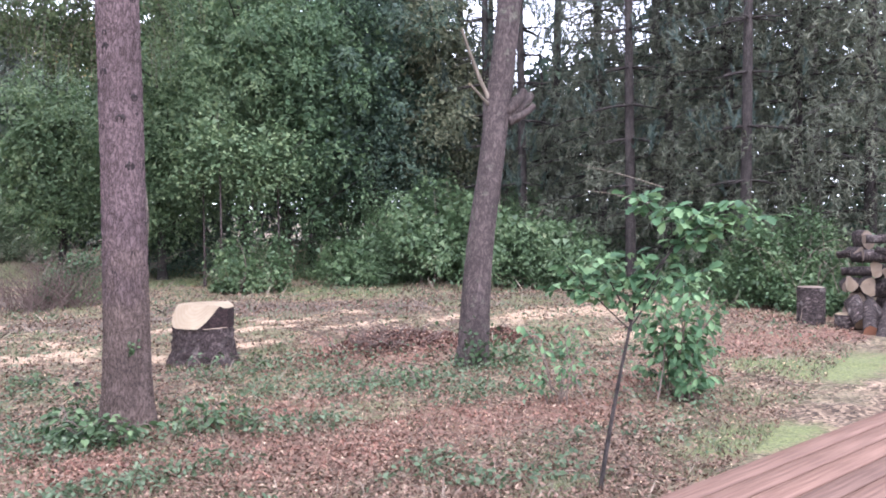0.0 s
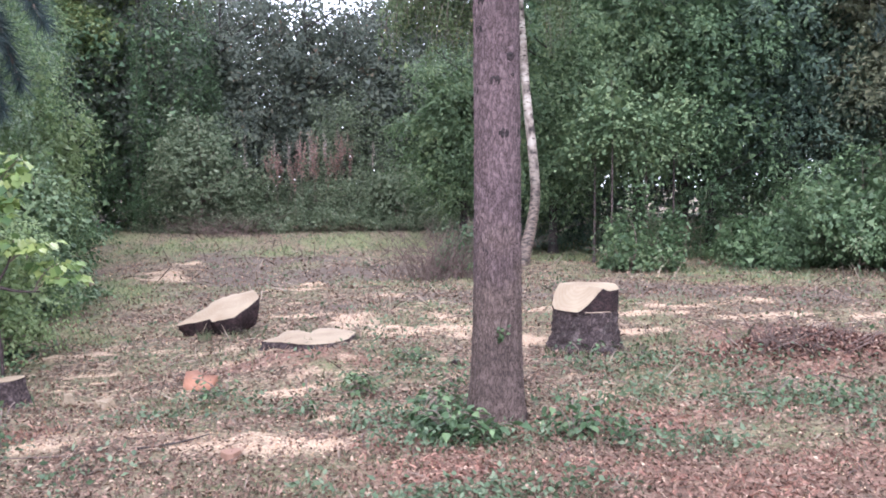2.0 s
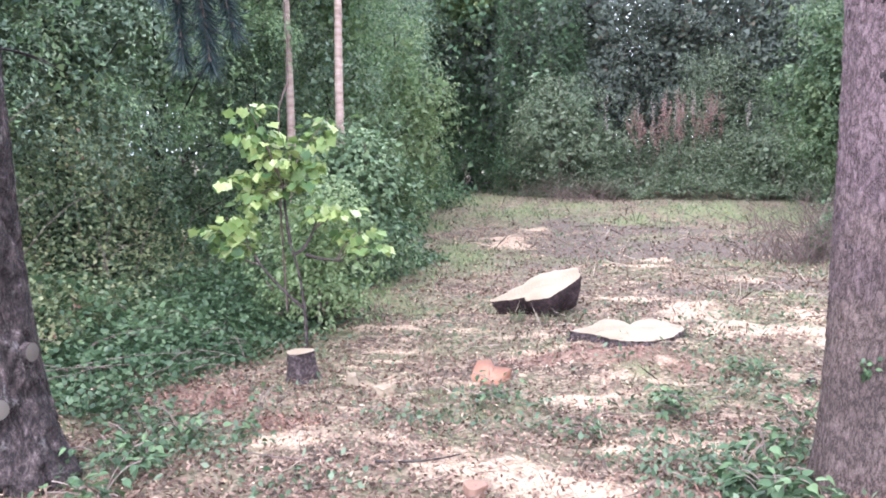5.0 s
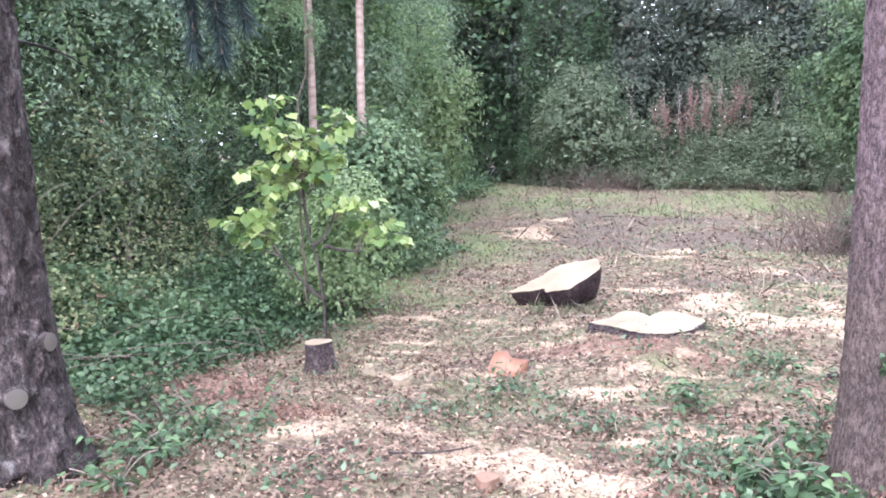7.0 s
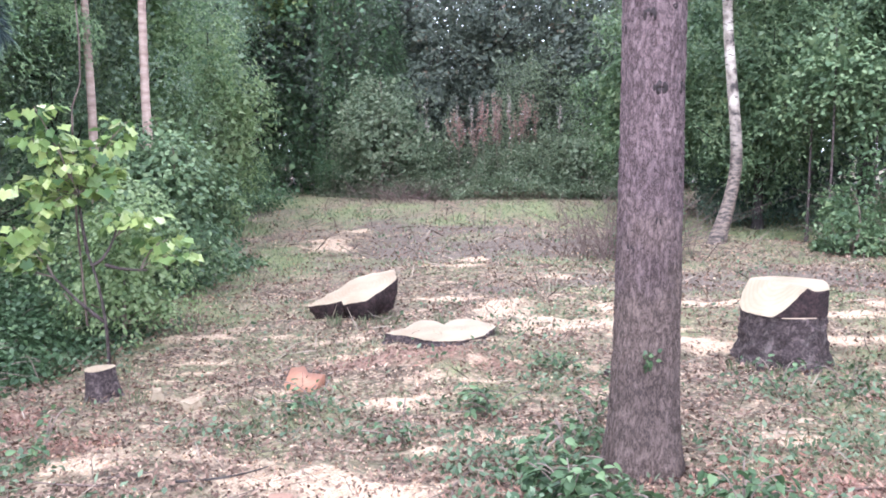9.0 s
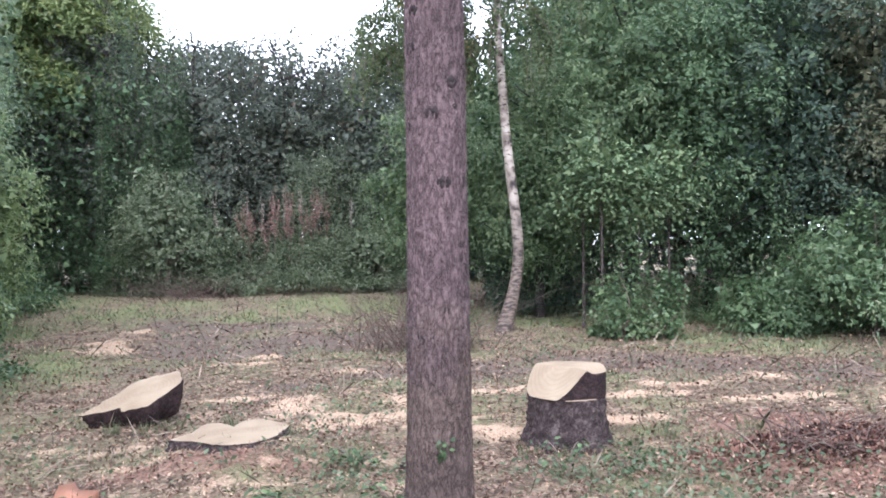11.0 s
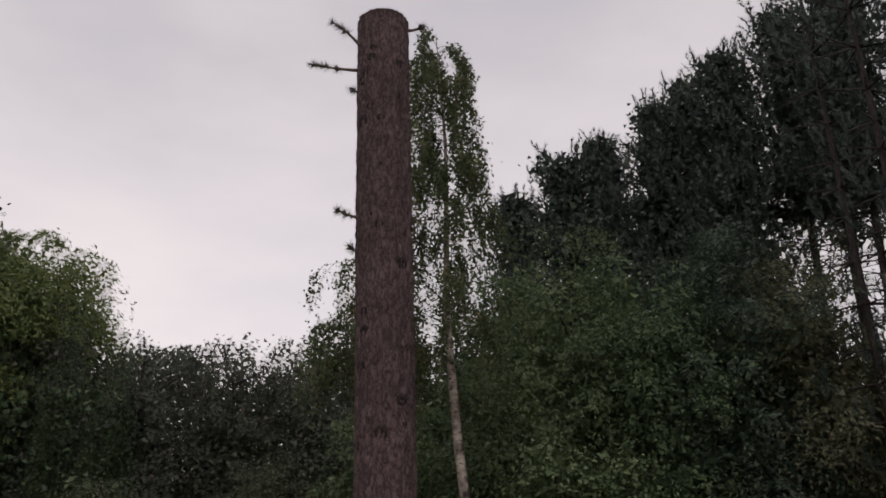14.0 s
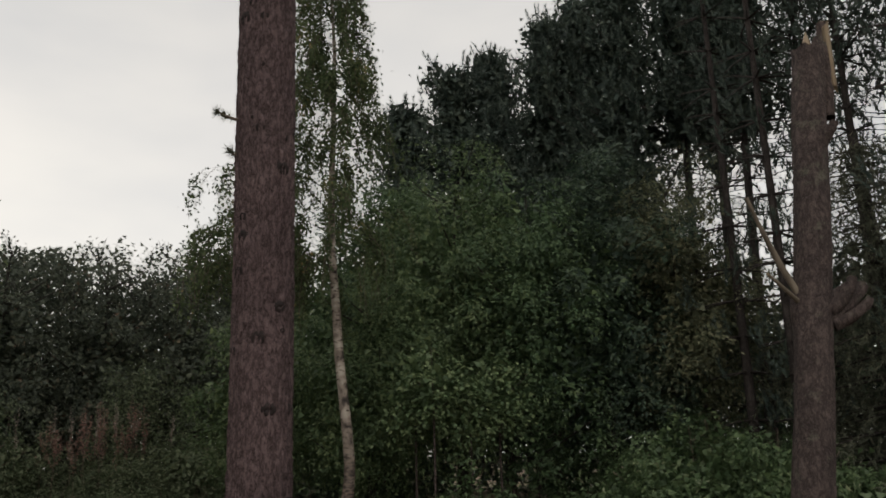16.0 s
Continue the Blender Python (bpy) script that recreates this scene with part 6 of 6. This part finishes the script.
for x, y, k, sc in ((1.36, 4.42, 12, 0.115), (1.22, 4.75, 9, 0.10), (1.55, 4.35, 9, 0.11), (2.12, 4.35, 10, 0.095), (2.35, 4.15, 8, 0.07), (1.42, 5.15, 10, 0.07), (1.05, 5.9, 7, 0.065), (-1.72, 4.12, 9, 0.07), (-1.95, 4.75, 8, 0.07), (-1.60, 3.85, 7, 0.08), (5.42, 4.62, 10, 0.08), (5.95, 4.5, 8, 0.08), (-1.38, 4.95, 6, 0.06), (1.59, 7.0, 8, 0.075), (0.93, 6.1, 7, 0.075), (1.57, 5.45, 8, 0.08), (0.51, 5.35, 6, 0.06), (1.71, 5.9, 7, 0.075), (-0.08, 5.99, 6, 0.065), (3.5, 6.4, 8, 0.07), (4.2, 4.5, 7, 0.07), (3.85, 4.85, 6, 0.065), (-1.62, 4.62, 9, 0.075), (-2.35, 5.1, 8, 0.08), (-1.66, 4.3, 8, 0.08), (3.05, 6.5, 6, 0.07)):
    stems = []
    for q in range(k):
        a = r3.uniform(0, 6.28); h = r3.uniform(0.06, 0.24); ln = r3.uniform(0.05, 0.28)
        e = np.array([math.cos(a) * ln, math.sin(a) * ln, h])
        stems.append(((0, 0, 0), (e[0] * 0.4, e[1] * 0.4, h), e))
    leafy("bramble_plant", (x, y, float(ground_z(x, y))), "low green bramble plant rooted in the leaf litter", "plant", stems, bleaf, sc * 0.72, 9, r3, TWIG, "low bramble plants", 0.25, (0.25, 1.05), 0.003)


# ---- litter on the ground ----
def spread_points(r, count, near=2.1, far=15.0, az0=-42, az1=72):
    u = r.random(count)
    d = near * (far / near) ** u
    a = np.radians(r.uniform(az0, az1, count))
    return 0.6 + d * np.sin(a), 0.2 + d * np.cos(a)


def rough_z(x, y):
    return ground_z(x, y) + (fbm(x, y, 3.0, 21, 4) - 0.5) * 0.075 * smooth(30, 14, np.hypot(x - 1, y - 5)) + 0.008


def lay(name, count, seed, keep, L, W, mat, label, up=2.0, droop=0.0, fold=0.25, lift=0.01, far=22.0, grow=0.0, category="litter"):
    r = rng_of(seed)
    X, Y = spread_points(r, count, far=far)
    ok = (r.random(count) < keep(X, Y)) & (np.hypot(X - 0.68, Y - 7.82) > 0.5)
    X, Y = X[ok], Y[ok]
    Z = rough_z(X, Y) + r.random(len(X)) * lift
    d = np.hypot(X - 0.6, Y - 0.2)
    k = 1 + grow * np.clip((d - 4) / 8, 0, 1.5)
    V, F = leaf_quads(np.stack([X, Y, Z], 1), L * k, W * k, r, up, droop, fold=fold)
    return solid(name, V, F, mat, (0, 0, 0), label, category, kind="stuff")


LEAF_WEED = leaf_material("weed_leaves", [(0.0, (0.035, 0.06, 0.024)), (0.5, (0.085, 0.125, 0.05)), (1.0, (0.19, 0.23, 0.11))], 0.5, 0.25, 0.3)
BRASH = island_rough("grey_brash", [(0.0, (0.05, 0.037, 0.028)), (0.5, (0.13, 0.10, 0.075)), (0.85, (0.22, 0.17, 0.13)), (1.0, (0.34, 0.275, 0.21))])
lay("leaf_litter", 100000, 601, lambda x, y: 0.85 * (0.3 + 0.7 * smooth(17, 11, y)) * (1 - 0.85 * sawdust_at(x, y)) * (1 - 0.75 * grass_at(x, y)), 0.035, 0.017, LITTER, "brown and pinkish dead leaves scattered on the soil", 0.9, 0, 0.35, 0.03, grow=0.6)
lay("wood_chips", 130000, 602, lambda x, y: np.clip(0.9 * sawdust_at(x, y) + 0.10, 0, 1), 0.019, 0.010, CHIPS, "pale wood chips and sawdust", 1.2, 0, 0.2, 0.02, grow=1.0)
lay("ground_weeds", 110000, 603, lambda x, y: 0.9 * weeds_at(x, y), 0.046, 0.026, LEAF_WEED, "low green weeds and ivy among the litter", 0.9, 0, 0.15, 0.10, grow=0.4, category="weeds")
lay("dark_clods", 50000, 606, lambda x, y: np.clip((0.05 + 0.45 * smooth(12, 8, y)) * smooth(0.48, 0.64, fbm(x, y, 4.0, 91, 3)) + 0.35 * blobs(x, y, BROWN, 0.7, 37, 1.6), 0, 1), 0.03, 0.022, CLODS, "dark cones, clods and rotten leaves on the soil", 0.6, 0, 0.4, 0.03, grow=0.7)
lay("fallen_bits", 64000, 604, lambda x, y: 0.5 + 0 * x, 0.06, 0.005, LITTER, "thin dead twigs and needles on the ground", 1.0, 0, 0.1, 0.03, grow=0.7)
lay("brash", 26000, 607, lambda x, y: np.clip(0.25 + 0.4 * smooth(5, 8, y) + 0.3 * blobs(x, y, BROWN, 0.7, 37, 1.6), 0, 1) * smooth(0.36, 0.6, fbm(x, y, 1.8, 95, 3)) * smooth(-3, -1.6, x), 0.15, 0.007, BRASH, "thin grey-brown brash and dead twigs strewn over the clearing", 1.2, 0, 0.1, 0.04, grow=1.3)


LITTER_RED = island_rough("red_needle_litter", [(0.0, (0.10, 0.045, 0.033)), (0.5, (0.235, 0.115, 0.083)), (1.0, (0.38, 0.215, 0.155))])
lay("red_litter", 110000, 605, lambda x, y: 0.9 * blobs(x, y, RED, 0.6, 29, 1.5) * (0.25 + 0.75 * smooth(0.4, 0.6, fbm(x, y, 2.4, 97, 3))) * (1 - sawdust_at(x, y)), 0.05, 0.012, LITTER_RED, "reddish brown dead needles and leaves", 0.9, 0, 0.2, 0.02, grow=0.5)


def leaf_heap(x, y, wide, deep, high, count, seed):
    """A low heap of dead leaves and earth pulled together round cut brash."""
    r = rng_of(seed)
    a, d = r.uniform(0, 6.28, count), np.abs(r.normal(size=count)) * 0.5
    X, Y = x + wide * d * np.cos(a), y + deep * d * np.sin(a)
    Z = rough_z(X, Y) + high * np.exp(-3 * d ** 2) * (0.35 + 1.1 * fbm(X, Y, 3.5, seed, 3)) * r.random(count) ** 0.5
    return solid("leaf_heap", *leaf_quads(np.stack([X, Y, Z], 1), 0.05, 0.028, r, 0.7, 0.1, fold=0.3), HEAP, (0, 0, 0), "low heap of dark red-brown dead leaves and needles", "leaf heap", kind="stuff")


HEAP = island_rough("heap_leaves", [(0.0, (0.035, 0.018, 0.014)), (0.5, (0.12, 0.058, 0.043)), (0.85, (0.22, 0.12, 0.085)), (1.0, (0.40, 0.30, 0.22))])
leaf_heap(5.1, 6.3, 1.25, 0.8, 0.16, 6500, 640)
leaf_heap(6.4, 5.9, 0.8, 0.5, 0.10, 2200, 641)


def grass(count, seed):
    r = rng_of(seed)
    X, Y = spread_points(r, count, far=27)
    ok = r.random(count) < 0.9 * np.maximum(grass_at(X, Y), 0.55 * weeds_at(X, Y)) * (1 - 0.7 * sawdust_at(X, Y))
    X, Y = X[ok], Y[ok]
    n = len(X)
    d = np.hypot(X - 0.6, Y - 0.2)
    h = (0.025 + 0.045 * r.random(n)) * (1 + np.clip((d - 5) / 20, 0, 0.6))
    a = r.uniform(0, 6.28, n)
    w = 0.0035 * (1 + np.clip((d - 4) / 5, 0, 3))
    P = np.stack([X, Y, rough_z(X, Y) - 0.01], 1)
    S = np.stack([np.cos(a), np.sin(a), 0 * a], 1) * w[:, None]
    T = P + np.stack([r.normal(size=n) * 0.5, r.normal(size=n) * 0.5, np.ones(n)], 1) * h[:, None]
    V = np.stack([P - S, P + S, T], 1).reshape(-1, 3)
    return solid("grass", V, np.arange(3 * n).reshape(n, 3), GRASS, (0, 0, 0), "short rough grass in patches on the clearing", "grass", kind="stuff")


grass(150000, 610)

# fallen sticks
r4 = rng_of(620)
for q in range(46):
    x, y = spread_points(r4, 1, 3.2, 10)
    x, y = float(x[0]), float(y[0])
    if x > 2 and y < 1.3:
        continue
    ln = r4.uniform(0.2, 0.8); a = r4.uniform(0, 3.14)
    p = np.array([[0, 0, 0], [0.35, 0.04, 0.015], [0.7, -0.03, 0.0], [1, 0.05, 0.02]]) * [ln, ln, ln]
    p = p @ np.array([[math.cos(a), math.sin(a), 0], [-math.sin(a), math.cos(a), 0], [0, 0, 1]])
    V, F = tube(p, np.linspace(0.006, 0.002, 4), 5)
    solid("fallen_stick", V, F, DEADTWIG, (x, y, float(rough_z(np.array([x]), np.array([y]))[0]) + 0.006), "thin dead stick lying on the litter", "stick", "fallen sticks", shade=True)


# ---- grass tufts beside the cut timber ----
def grass_tuft(x, y, wide, high, count, seed):
    r = rng_of(seed)
    a, d = r.uniform(0, 6.28, count), wide * np.sqrt(r.random(count))
    X, Y = d * np.cos(a), d * np.sin(a)
    P = np.stack([X, Y, 0 * X], 1)
    h = 0.7 * high * r.uniform(0.3, 1.1, count)
    lean = r.normal(size=(count, 2)) * 0.35 + np.stack([np.cos(a), np.sin(a)], 1) * 0.3
    b = r.uniform(0, 6.28, count)
    S = np.stack([np.cos(b), np.sin(b), 0 * b], 1) * 0.0025
    M = P + np.column_stack([lean * 0.35, np.ones(count)]) * (h * 0.6)[:, None]
    T = P + np.column_stack([lean, np.ones(count)]) * h[:, None]
    V = np.stack([P - S, P + S, M + S * 0.7, T, M - S * 0.7], 1).reshape(-1, 3)
    return solid("grass_tuft", V, np.arange(5 * count).reshape(count, 5), GRASS, (x, y, float(rough_z(np.array([x]), np.array([y]))[0]) - 0.01), "tuft of rough green grass beside the cut timber", "grass", "grass tufts")


for k, (x, y, w, h) in enumerate(((-0.12, 8.62, 0.14, 0.16), (0.10, 8.70, 0.10, 0.20), (-0.42, 8.66, 0.08, 0.2), (0.68, 8.22, 0.08, 0.20), (1.14, 7.85, 0.10, 0.14), (3.02, 7.25, 0.12, 0.15), (3.85, 7.2, 0.12, 0.18), (3.3, 7.1, 0.14, 0.12), (4.25, 7.3, 0.10, 0.22), (5.1, 7.4, 0.12, 0.25), (-1.45, 6.3, 0.10, 0.12))):
    grass_tuft(x, y, w, h, 70, 700 + k)

# one dark bent stick on the sawdust
V, F = tube(curve3((-0.22, -0.06, 0.0), (0.05, -0.10, 0.02), (0.20, 0.12, 0.01), 9), np.linspace(0.007, 0.003, 9), 6)
solid("fallen_stick", V, F, DARKBARK, (-0.32, 4.62, float(rough_z(np.array([-0.32]), np.array([4.62]))[0]) + 0.03), "dark bent stick lying on pale sawdust", "stick", "fallen sticks", shade=True)
